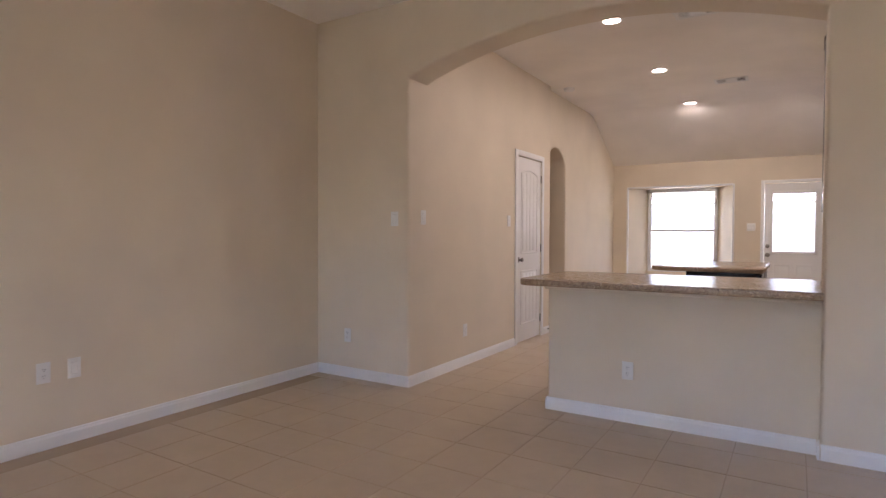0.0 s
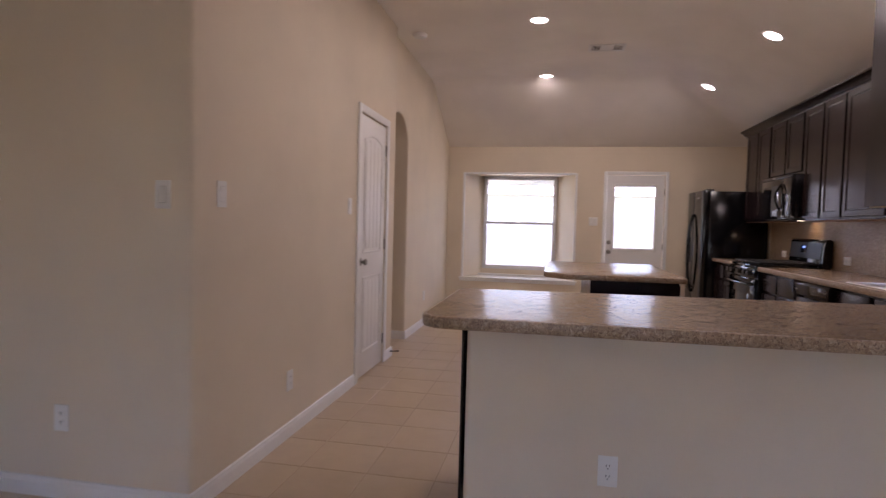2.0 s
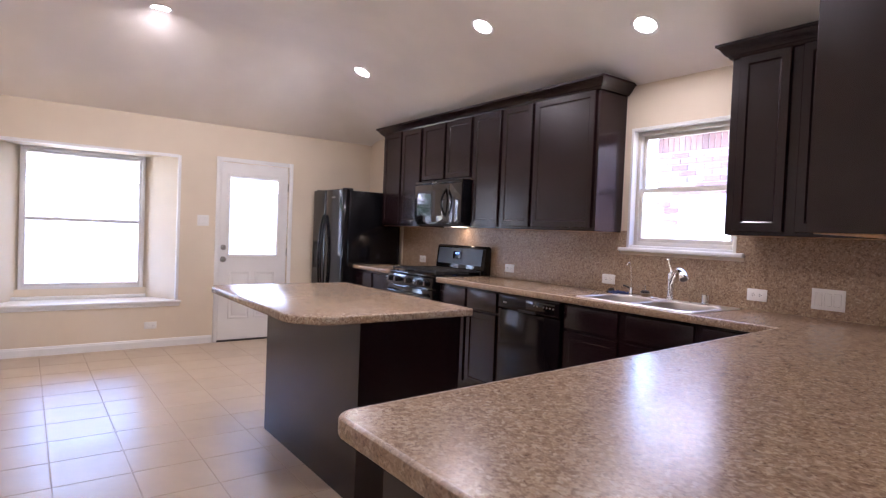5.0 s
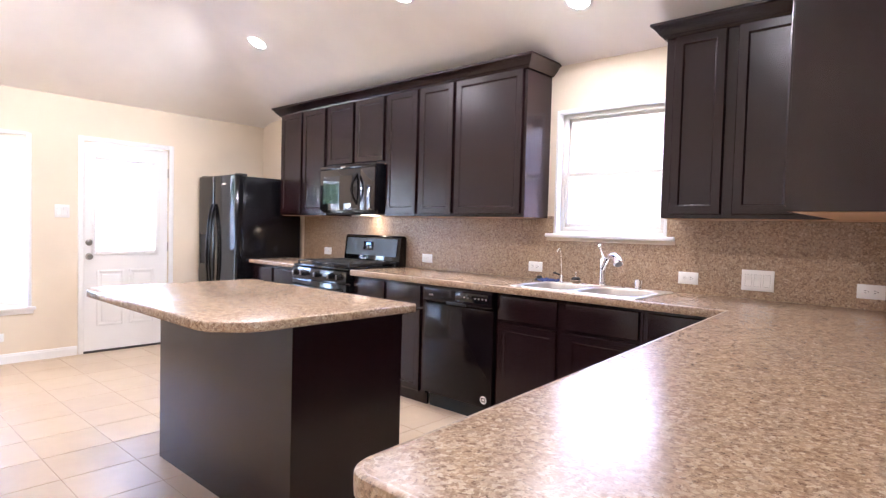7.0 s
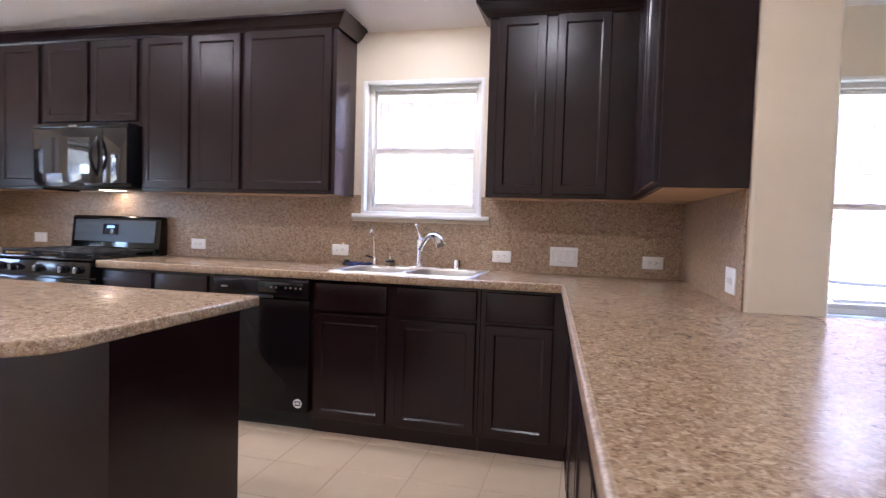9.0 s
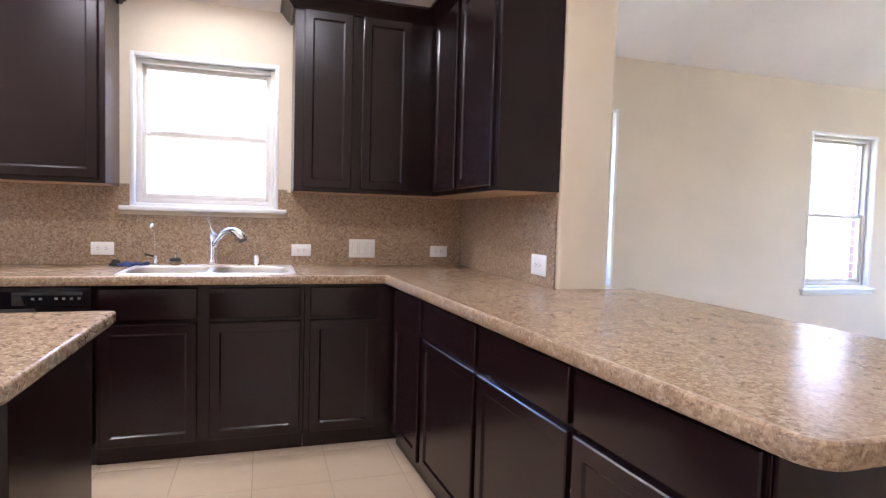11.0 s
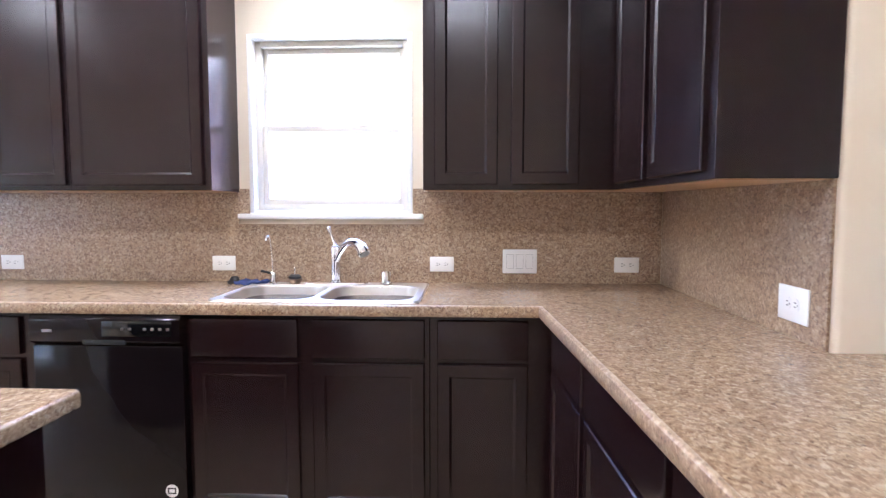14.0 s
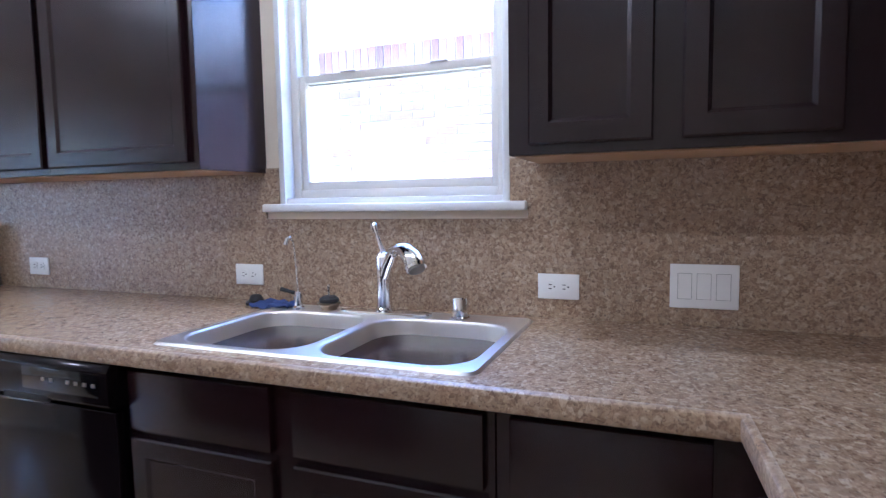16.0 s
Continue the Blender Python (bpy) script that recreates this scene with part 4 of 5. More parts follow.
# ---- refrigerator ----
fr = thing("refrigerator", "glossy black side-by-side refrigerator with curved handles", "refrigerator", pose(XS - 0.03, 10.285, 0, 0, 0, EAST))
fw, fd, fh = 0.79, 0.66, 1.735
part("body", bx(0, fw, -fd, 0, 0.03, fh - 0.012, r=0.006), M_BLACKSATIN, fr)
part("kick_grille", bx(0.01, fw - 0.01, -fd - 0.03, -fd + 0.02, 0.0, 0.09, r=0.004), M_BLACKMAT, fr)
doors = []
for x0, x1, nm in ((0.002, 0.345, "freezer_door"), (0.352, fw - 0.002, "fridge_door")):
    bm = prism(bmesh.new(), [(x0, -fd - 0.006), (x0, -fd - 0.072)] + [(x0 + (x1 - x0) * t, -fd - 0.078 - 0.003 * math.sin(math.pi * t)) for t in (0.06, 0.25, 0.5, 0.75, 0.94)] + [(x1, -fd - 0.072), (x1, -fd - 0.006)], "z", 0.10, fh, 0.003, seg=1)
    doors.append(part(nm, bm, M_BLACK, fr, "glossy black door", 40))
for k, x in enumerate((0.318, 0.38)):
    pts3 = [(x, -fd - 0.085, 0.45)] + [(x, -fd - 0.085 - 0.055 * math.sin(math.pi * t) ** 0.7, 0.45 + 1.0 * t) for t in (0.04, 0.1, 0.2, 0.35, 0.5, 0.65, 0.8, 0.9, 0.96)] + [(x, -fd - 0.085, 1.45)]
    part("handle", tube(bmesh.new(), pts3, 0.0115), M_BLACKSATIN, doors[k])
bm = ring(bmesh.new(), 0.06, 0.23, 0.82, 1.15, -fd - 0.079, 0.010, 0.014)
part("dispenser_frame", bm, M_BLACKSATIN, doors[0])
part("dispenser", bx(0.074, 0.216, -fd - 0.083, -fd - 0.073, 0.834, 1.136), M_BLACKMAT, doors[0], "matt black ice and water dispenser", 0)
part("badge", bx(0.52, 0.60, -fd - 0.083, -fd - 0.079, 1.64, 1.655, r=0.001), M_NICKEL, doors[1])
for x in (0.05, fw - 0.05):
    part("hinge_cover", bx(x - 0.035, x + 0.035, -fd - 0.05, -fd + 0.05, fh - 0.012, fh + 0.014, r=0.006), M_BLACKMAT, fr)

# ---- gas range ----
rg = thing("gas_range", "black freestanding gas range with cast-iron grates", "range", pose(XS - 0.012, 8.647, 0, 0, 0, EAST))
rw, rd = 0.762, 0.66
part("body", bx(0, rw, -rd + 0.03, -0.02, 0.02, 0.90, r=0.004), M_BLACKSATIN, rg)
part("cooktop", bx(0, rw, -rd + 0.01, -0.06, 0.901, 0.922, r=0.007), M_BLACK, rg)
bm = prism(bmesh.new(), [(-rd + 0.03, 0.80), (-rd - 0.012, 0.805), (-rd - 0.004, 0.895), (-rd + 0.03, 0.90)], "x", 0.002, rw - 0.002, 0.004, seg=2)
cp = part("control_panel", bm, M_BLACK, rg)
for i, x in enumerate((0.075, 0.19, 0.381, 0.572, 0.687)):
    m = Matrix.Rotation(radians(94), 4, "X")
    kb = part("burner_knob", lathe(bmesh.new(), [(0.0, 0.0), (0.027, 0.0), (0.027, 0.008), (0.022, 0.012), (0.021, 0.034), (0.018, 0.038), (0.0, 0.038)], 20, (x, -rd - 0.008, 0.85), m), M_BLACKSATIN, cp)
    part("pointer", bx(x - 0.005, x + 0.005, -rd - 0.056, -rd - 0.04, 0.832, 0.868, r=0.002), M_NICKEL, cp)
od = part("oven_door", bx(0.004, rw - 0.004, -rd - 0.006, -rd + 0.028, 0.235, 0.79, r=0.006), M_BLACK, rg)
part("oven_window", bx(0.13, rw - 0.13, -rd - 0.008, -rd - 0.005, 0.33, 0.64, r=0.001), M_GLASSDARK, od)
bm = tube(bmesh.new(), [(0.06, -rd - 0.0, 0.745), (0.075, -rd - 0.045, 0.745), (0.12, -rd - 0.055, 0.742), (0.38, -rd - 0.06, 0.738), (0.64, -rd - 0.055, 0.742), (0.687, -rd - 0.045, 0.745), (0.702, -rd, 0.745)], 0.013)
part("oven_handle", bm, M_BLACK, od)
part("storage_drawer", bx(0.004, rw - 0.004, -rd - 0.002, -rd + 0.028, 0.06, 0.225, r=0.005), M_BLACK, rg)
bm = prism(bmesh.new(), [(-0.005, 0.90), (-0.09, 0.90), (-0.095, 0.96), (-0.072, 1.165), (-0.06, 1.185), (-0.02, 1.185), (-0.005, 1.17)], "x", 0.0, rw, 0.006, seg=2)
bg = part("backguard", bm, M_BLACK, rg)
bm = prism(bmesh.new(), [(-0.0955, 1.0), (-0.0985, 1.0), (-0.0795, 1.155), (-0.0765, 1.155)], "x", 0.035, rw - 0.035, 0.001, seg=1)
part("control_glass", bm, M_RANGEPANEL, bg)
dm = Matrix.Translation((0.36, -0.0925, 1.085)) @ Matrix.Rotation(radians(-7), 4, "X")
bm = bx(-0.075, 0.055, -0.0008, 0.002, -0.035, 0.04, r=0.0005)
bm.transform(dm)
part("keypad", bm, M_BLACKSATIN, bg)
bm = bmesh.new()
for k, (a, b) in enumerate(((-0.028, -0.018), (-0.014, -0.004), (0.004, 0.014), (0.018, 0.028))):
    box(bm, a - 0.008, b - 0.008, -0.0026, -0.0014, 0.012, 0.030)
bm.transform(dm)
part("clock_display", bm, M_DISPLAY, bg, "blue lit clock digits as bars", 0)
for gx0, gx1 in ((0.02, 0.255), (0.265, 0.497), (0.507, 0.742)):
    bm = bmesh.new()
    for y in (-rd + 0.045, -0.11):
        box(bm, gx0, gx1, y - 0.006, y + 0.006, 0.942, 0.956, r=0.003, seg=1)
    for x in (gx0 + 0.006, gx1 - 0.006, (gx0 + gx1) / 2):
        box(bm, x - 0.006, x + 0.006, -rd + 0.045, -0.11, 0.942, 0.956, r=0.003, seg=1)
    for y in (-0.50, -0.39, -0.24):
        box(bm, gx0, gx1, y - 0.005, y + 0.005, 0.944, 0.957, r=0.002, seg=1)
    for x in (gx0 + 0.006, gx1 - 0.006):
        for y in (-rd + 0.045, -0.11):
            box(bm, x - 0.006, x + 0.006, y - 0.006, y + 0.006, 0.921, 0.944)
    part("grate", bm, M_BLACKMAT, rg, "cast-iron grate")
for x, y in ((0.137, -0.50), (0.137, -0.22), (0.381, -0.36), (0.625, -0.50), (0.625, -0.22)):
    part("burner", lathe(bmesh.new(), [(0, 0.922), (0.045, 0.922), (0.045, 0.930), (0.036, 0.932), (0.036, 0.938), (0.0, 0.94)], 20, (x, y, 0)), M_BLACKMAT, rg)

# ---- over-the-range microwave ----
mw = thing("microwave", "black over-the-range microwave with a curved handle, reflecting the windows", "microwave", pose(XS, 8.652, 0, 0, 0, EAST))
part("body", bx(0, 0.765, -0.36, -0.002, 1.375, 1.793, r=0.003), M_BLACKSATIN, mw)
md = part("door", prism(bmesh.new(), [(0.0, -0.361), (0.0, -0.392), (0.3, -0.402), (0.575, -0.40), (0.575, -0.361)], "z", 1.40, 1.76, 0.003, seg=2), M_GLASSDARK, mw, "black glass door", 40)
part("screen", prism(bmesh.new(), [(0.05, -0.3932), (0.05, -0.3950), (0.30, -0.4035), (0.47, -0.4020), (0.47, -0.4005), (0.30, -0.4020)], "z", 1.46, 1.70), M_GLASSDARK, md, "dark screened window", 0)
part("handle", tube(bmesh.new(), [(0.535, -0.398, 1.45)] + [(0.535 - 0.01 * math.sin(math.pi * t), -0.40 - 0.05 * math.sin(math.pi * t), 1.45 + 0.26 * t) for t in (0.08, 0.2, 0.35, 0.5, 0.65, 0.8, 0.92)] + [(0.535, -0.398, 1.71)], 0.011), M_BLACK, md)
part("keypad", bx(0.578, 0.764, -0.40, -0.361, 1.40, 1.76, r=0.003), M_GLASSDARK, mw)
part("top_grille", bx(0, 0.765, -0.392, -0.361, 1.763, 1.793, r=0.002), M_BLACKSATIN, mw)
part("badge", bx(0.30, 0.36, -0.397, -0.392, 1.771, 1.784, r=0.001), M_NICKEL, mw)
part("vent_panel", bx(0.03, 0.735, -0.35, -0.03, 1.366, 1.3745, r=0.002), M_BLACKMAT, mw)
part("cooktop_lamp", bx(0.30, 0.47, -0.15, -0.08, 1.362, 1.3655), emitter("hood_lamp_lens", (1.0, 0.75, 0.45), 0.4), mw, "lit lens of the cooktop lamp", 0)
hl = bpy.data.lights.new("cooktop_bulb", "AREA")
hl.shape, hl.size, hl.size_y, hl.energy, hl.color = "RECTANGLE", 0.15, 0.06, HOOD, (1.0, 0.72, 0.42)
hlo = new("cooktop_bulb", hl)
hlo.matrix_world = pose(XS - 0.11, 8.27, 1.355)

# ---- dishwasher ----
dw = thing("dishwasher", "black built-in dishwasher with a round sticker on its door", "dishwasher", pose(XS - 0.02, 7.052, 0, 0, 0, EAST))
part("body", bx(0.006, 0.606, -0.585, 0, 0.10, 0.872), M_BLACKSATIN, dw, "", 0)
dd = part("door", bx(0.006, 0.606, -0.622, -0.586, 0.115, 0.745, r=0.006), M_DISHWASHER, dw)
cp = part("control_panel", prism(bmesh.new(), [(-0.586, 0.75), (-0.622, 0.75), (-0.640, 0.765), (-0.640, 0.85), (-0.628, 0.868), (-0.586, 0.868)], "x", 0.006, 0.606, 0.003, seg=2), M_DISHWASHER, dw)
part("control_strip", bx(0.30, 0.575, -0.6425, -0.639, 0.785, 0.845, r=0.001), M_BLACK, cp)
part("handle_pocket", bx(0.22, 0.39, -0.641, -0.630, 0.752, 0.772, r=0.003), M_BLACKMAT, cp)
for k in range(6):
    part("button", bx(0.375 + k * 0.03 + (0.03 if k > 1 else 0), 0.387 + k * 0.03 + (0.03 if k > 1 else 0), -0.6435, -0.642, 0.81, 0.82, r=0.0005), M_NICKEL, cp)
part("badge", bx(0.06, 0.10, -0.6415, -0.639, 0.80, 0.811, r=0.0005), M_NICKEL, cp)
part("toe_panel", bx(0.006, 0.606, -0.55, -0.53, 0.0, 0.11), M_BLACKMAT, dw, "", 0)
part("sticker", lathe(bmesh.new(), [(0, 0), (0.026, 0), (0.026, 0.0008), (0, 0.0008)], 28, (0.545, -0.6222, 0.165), Matrix.Rotation(radians(90), 4, "X")), M_PLATE, dd, "round white sticker", 0)
bm = ring(bmesh.new(), 0.528, 0.562, 0.152, 0.178, -0.6231, 0.0003, 0.006)
part("sticker_mark", bm, M_SLOT, dd, "", 0)

# ---- sink ----
sk = thing("kitchen_sink", "stainless steel double-bowl kitchen sink set in the counter", "sink")


def rrect(x0, x1, y0, y1, r, n=6):
    return arc(x1 - r, y1 - r, r, 0, 90, n) + arc(x0 + r, y1 - r, r, 90, 180, n) + arc(x0 + r, y0 + r, r, 180, 270, n) + arc(x1 - r, y0 + r, r, 270, 360, n)


def bowl(bm, x0, x1, y0, y1):
    """A pressed bowl: rolled rim, sides that draw in a little, dished floor."""
    loops = []
    for d, z, r in ((-0.004, 0.9205, 0.095), (-0.001, 0.9199, 0.095), (0.0015, 0.9182, 0.095), (0.003, 0.9155, 0.095), (0.0037, 0.912, 0.095), (0.0041, 0.909, 0.095), (0.012, 0.80, 0.09), (0.018, 0.752, 0.085), (0.03, 0.735, 0.075), (0.05, 0.729, 0.06), (0.11, 0.725, 0.03)):
        loops.append([bm.verts.new((x, y, z)) for x, y in rrect(x0 + d, x1 - d, y0 + d, y1 - d, r)])
    n = len(loops[0])
    for p, q in zip(loops, loops[1:]):
        for i in range(n):
            bm.faces.new((p[i], p[(i + 1) % n], q[(i + 1) % n], q[i]))
    bm.faces.new(loops[-1])
    return loops[0]


sx0, sx1, sy0, sy1 = 1.178, 1.722, 5.53, 6.37
B2, B1 = (1.208, 1.62, 5.562, 5.945), (1.208, 1.62, 5.972, 6.343)
bm = bmesh.new()
holes = [bowl(bm, *B1), bowl(bm, *B2)]
outer = rrect(sx0 + 0.006, sx1 - 0.006, sy0 + 0.006, sy1 - 0.006, 0.025, 4)
flat = [bm.verts.new((x, y, 0.9205)) for x, y in outer]
lipo = [bm.verts.new((x, y, 0.9146)) for x, y in rrect(sx0, sx1, sy0, sy1, 0.03, 4)]
n = len(flat)
for i in range(n):
    bm.faces.new((flat[i], flat[(i + 1) % n], lipo[(i + 1) % n], lipo[i]))
for h in holes:
    for v in h:
        v.co.z = 0.9205
es = []
for loop in (flat, *holes):
    for i in range(len(loop)):
        es.append(bm.edges.get((loop[i], loop[(i + 1) % len(loop)])) or bm.edges.new((loop[i], loop[(i + 1) % len(loop)])))
bmesh.ops.triangle_fill(bm, edges=es, use_beauty=True)
for f in [f for f in bm.faces if all(abs(v.co.z - 0.9205) < 1e-4 for v in f.verts)]:
    c = f.calc_center_median()
    for b in (B1, B2):
        if b[0] + 0.02 < c.x < b[1] - 0.02 and b[2] + 0.02 < c.y < b[3] - 0.02:
            bm.faces.remove(f)
            break
part("basin", bm, M_STEEL, sk, "", 40)
for b in (B1, B2):
    part("drain", lathe(bmesh.new(), [(0, 0.7255), (0.055, 0.7255), (0.055, 0.729), (0.04, 0.7295), (0.038, 0.727), (0, 0.7275)], 24, ((b[0] + b[1]) / 2, (b[2] + b[3]) / 2, 0)), M_CHROME, sk)

fc = thing("faucet", "chrome single-lever pull-out kitchen faucet behind the sink", "faucet", pose(1.655, 5.965, 0.9205))
part("deck_plate", prism(bmesh.new(), [(x * 0.5, y) for x, y in arc(0, 0.10, 0.05, 0, 180, 8)] + [(x * 0.5, y) for x, y in arc(0, -0.10, 0.05, 180, 360, 8)], "z", 0, 0.009, 0.003, lambda p, q: p.z > 0.005 and q.z > 0.005, 2), M_CHROME, fc)
part("body", lathe(bmesh.new(), [(0.0, 0.009), (0.028, 0.009), (0.028, 0.016), (0.023, 0.022), (0.021, 0.10), (0.0225, 0.13), (0.024, 0.17), (0.021, 0.178), (0.012, 0.185), (0.0, 0.187)], 24), M_CHROME, fc)
sp = [(-0.005, 0, 0.11), (-0.03, -0.012, 0.15), (-0.065, -0.028, 0.188), (-0.10, -0.045, 0.20), (-0.135, -0.06, 0.196), (-0.165, -0.075, 0.178), (-0.178, -0.081, 0.160)]
sp = [tuple(Matrix.Rotation(radians(28), 3, "Z") @ Vector(p)) for p in sp]
part("spout", tube(bmesh.new(), sp, [0.016, 0.017, 0.018, 0.0195, 0.023, 0.027, 0.0295], 18), M_CHROME, fc)
part("spray_head", tube(bmesh.new(), [sp[-1], tuple(Vector(sp[-1]) + Vector((-0.003, -0.004, -0.007)))], [0.0305, 0.0285], 18), M_CHROME, fc)
part("nozzle", tube(bmesh.new(), [tuple(Vector(sp[-1]) + Vector((-0.0029, -0.0039, -0.0068))), tuple(Vector(sp[-1]) + Vector((-0.005, -0.0065, -0.011)))], [0.024, 0.0225], 18), M_NICKEL, fc, "grey nozzle face")
part("lever", tube(bmesh.new(), [(0.0, 0.0, 0.182), (0.004, 0.012, 0.205), (0.006, 0.024, 0.235), (0.006, 0.034, 0.262), (0.006, 0.036, 0.27)], [0.010, 0.007, 0.0065, 0.012, 0.007], 14), M_CHROME, fc)

ft = thing("filter_tap", "slim chrome filtered-water tap beside the faucet", "tap", pose(1.645, 6.262, 0.9205))
part("body", lathe(bmesh.new(), [(0, 0), (0.019, 0), (0.019, 0.006), (0.013, 0.012), (0.0135, 0.05), (0.009, 0.056), (0.0, 0.058)], 20), M_CHROME, ft)
part("spout", tube(bmesh.new(), [(0, 0, 0.05), (0.0, 0.003, 0.12), (0.0, 0.008, 0.19), (-0.004, 0.011, 0.216), (-0.013, 0.014, 0.226), (-0.022, 0.017, 0.221), (-0.028, 0.020, 0.203)], [0.0035, 0.0032, 0.0032, 0.0035, 0.006, 0.0075, 0.008], 12), M_CHROME, ft)
part("lever", tube(bmesh.new(), [(0, 0.0, 0.048), (-0.012, 0.03, 0.058), (-0.016, 0.052, 0.064)], [0.006, 0.0055, 0.007], 10), M_BLACKMAT, ft, "black lever")
single("air_gap_cap", lathe(bmesh.new(), [(0, 0), (0.027, 0), (0.027, 0.004), (0.0235, 0.008), (0.0235, 0.056), (0.021, 0.062), (0.0, 0.064)], 24), M_CHROME, "chrome dishwasher air gap cap beside the faucet", "air gap", pose(1.655, 5.728, 0.9205))
ss = thing("sink_strainer", "metal sink strainer basket with a post, standing on the sink rim", "strainer", pose(1.668, 6.165, 0.9205))
part("basket", lathe(bmesh.new(), [(0, 0), (0.024, 0), (0.028, 0.012), (0.036, 0.018), (0.036, 0.022), (0.0, 0.024)], 24), M_BRASS, ss)
part("gasket", lathe(bmesh.new(), [(0.0, 0.0242), (0.030, 0.0242), (0.030, 0.034), (0.02, 0.042), (0, 0.043)], 24), M_RUBBER, ss, "black rubber gasket")
part("post", lathe(bmesh.new(), [(0, 0.0425), (0.004, 0.0425), (0.004, 0.07), (0.0055, 0.073), (0.004, 0.079), (0, 0.08)], 14), M_CHROME, ss)
single("drain_plug", lathe(bmesh.new(), [(0, 0), (0.033, 0), (0.034, 0.01), (0.024, 0.016), (0.018, 0.03), (0.012, 0.034), (0, 0.034)], 24), M_RUBBER, "black rubber drain plug on the counter", "drain plug", pose(1.70, 6.47, 0.9145))
bm = bmesh.new()
grid = [[bm.verts.new((1.64 + 0.075 * i / 9, 6.30 + 0.15 * j / 14, 0.9215 + 0.006 + 0.007 * math.sin(i * 1.1 + j * 0.5) + 0.005 * math.sin(j * 1.3))) for j in range(15)] for i in range(10)]
for i in range(9):
    for j in range(14):
        bm.faces.new((grid[i][j], grid[i + 1][j], grid[i + 1][j + 1], grid[i][j + 1]))
ex = bmesh.ops.extrude_face_region(bm, geom=bm.faces[:])
for v in [v for v in ex["geom"] if isinstance(v, bmesh.types.BMVert)]:
    v.co.z -= 0.0075
single("dish_rag", bm, M_RAG, "crumpled dark blue cloth on the sink rim", "cloth", smooth=80)
# door stop on the pantry baseboard
single("door_stop", tube(bmesh.new(), [(XP + 0.013, 7.10, 0.055), (XP + 0.03, 7.10, 0.055), (XP + 0.075, 7.105, 0.058), (XP + 0.09, 7.106, 0.059)], [0.009, 0.005, 0.005, 0.009], 10), M_BLACKMAT, "thin black spring door stop on the baseboard", "door stop")

# ---- outdoors ----
structure("ground", bx(-40, 40, -40, 60, -0.35, -0.15), M_GRASS, "lawn round the house", "ground")
structure("patio", bx(-4, 3.2, YF + 0.13, 13.0, -0.149, -0.03), M_CONC, "pale concrete patio behind the house", "patio")
pc = thing("patio_cover", "white painted patio cover with beam and post", "patio cover")
part("beam", bx(-4, 3.2, 12.7, 12.85, 1.99, 2.42), M_SIDING, pc, "", 0)
part("roof", bx(-4, 3.2, YF + 0.14, 13.0, 2.45, 2.55), M_SIDING, pc, "", 0)
for x in (-2.95, 3.0):
    part("post", bx(x - 0.07, x + 0.07, 12.7, 12.84, -0.03, 1.99), M_SIDING, pc, "", 0)


def fence(p0, p1, label):
    f = thing("fence", label, "fence")
    a, b = Vector((*p0, 0)), Vector((*p1, 0))
    n = int((b - a).length / 0.146)
    d = (b - a).normalized()
    ang = math.atan2(d.y, d.x)
    bm = bx(0, 0.14, -0.009, 0.009, -0.15, 1.70, r=0.0)
    me = finish(bm, "board", M_FENCE, 0)
    for i in range(n):
        ob = new("board", me)
        ob.parent = f
        p = a + d * (0.146 * i)
        ob.matrix_local = Matrix.Translation((p.x, p.y, 0.02 * noise.noise((i * 0.7, 0, 0)))) @ Matrix.Rotation(ang, 4, "Z")
    for z in (0.2, 1.3):
        bm = bx(0, (b - a).length, 0.01, 0.05, z, z + 0.09)
        bm.transform(Matrix.Translation(a) @ Matrix.Rotation(ang, 4, "Z"))
        part("rail", bm, M_FENCE, f, "", 0)


fence((-8, 16.0), (10, 16.0), "weathered wooden picket fence behind the yard")
fence((3.6, 10.5), (3.6, 15.95), "weathered wooden picket fence beside the yard")
# neighbour across the back fence
nb = thing("house", "pale neighbouring house with a grey roof behind the fence", "house")
part("wall", bx(-9, 5, 22, 28, -0.15, 2.3), M_SIDING, nb, "", 0)
part("roof", prism(bmesh.new(), [(21.5, 2.3), (28.5, 2.3), (25, 3.1)], "x", -9.4, 5.4), M_ROOF, nb, "", 0)
# brick neighbour beside the house; its bricks are laid further down
bh = thing("brick_house", "red brick neighbouring house beside the kitchen windows", "house")
part("wall", bx(4.93, 9, -9, 8.27, -0.15, 2.72), M_MORTAR, bh, "", 0)
part("frieze", bx(4.905, 4.929, -9, 8.29, 2.665, 2.719), M_SIDING, bh, "white frieze board", 0)
part("roof", prism(bmesh.new(), [(4.5, 2.79), (9.4, 2.79), (9.4, 4.6), (7.0, 4.3)], "y", -9.4, 8.65), M_ROOF, bh, "", 0)
part("soffit", bx(4.5, 4.92, -9.4, 8.65, 2.72, 2.789), M_SIDING, bh, "", 0)
win = part("window", bx(4.895, 4.929, 7.30, 7.92, 0.70, 1.86, r=0.004), M_SIDING, bh, "pale window in the brick wall")
for z0, z1 in ((0.74, 1.25), (1.29, 1.82)):
    part("pane", bx(4.888, 4.894, 7.345, 7.875, z0, z1), M_PALEPANE, win, "", 0)
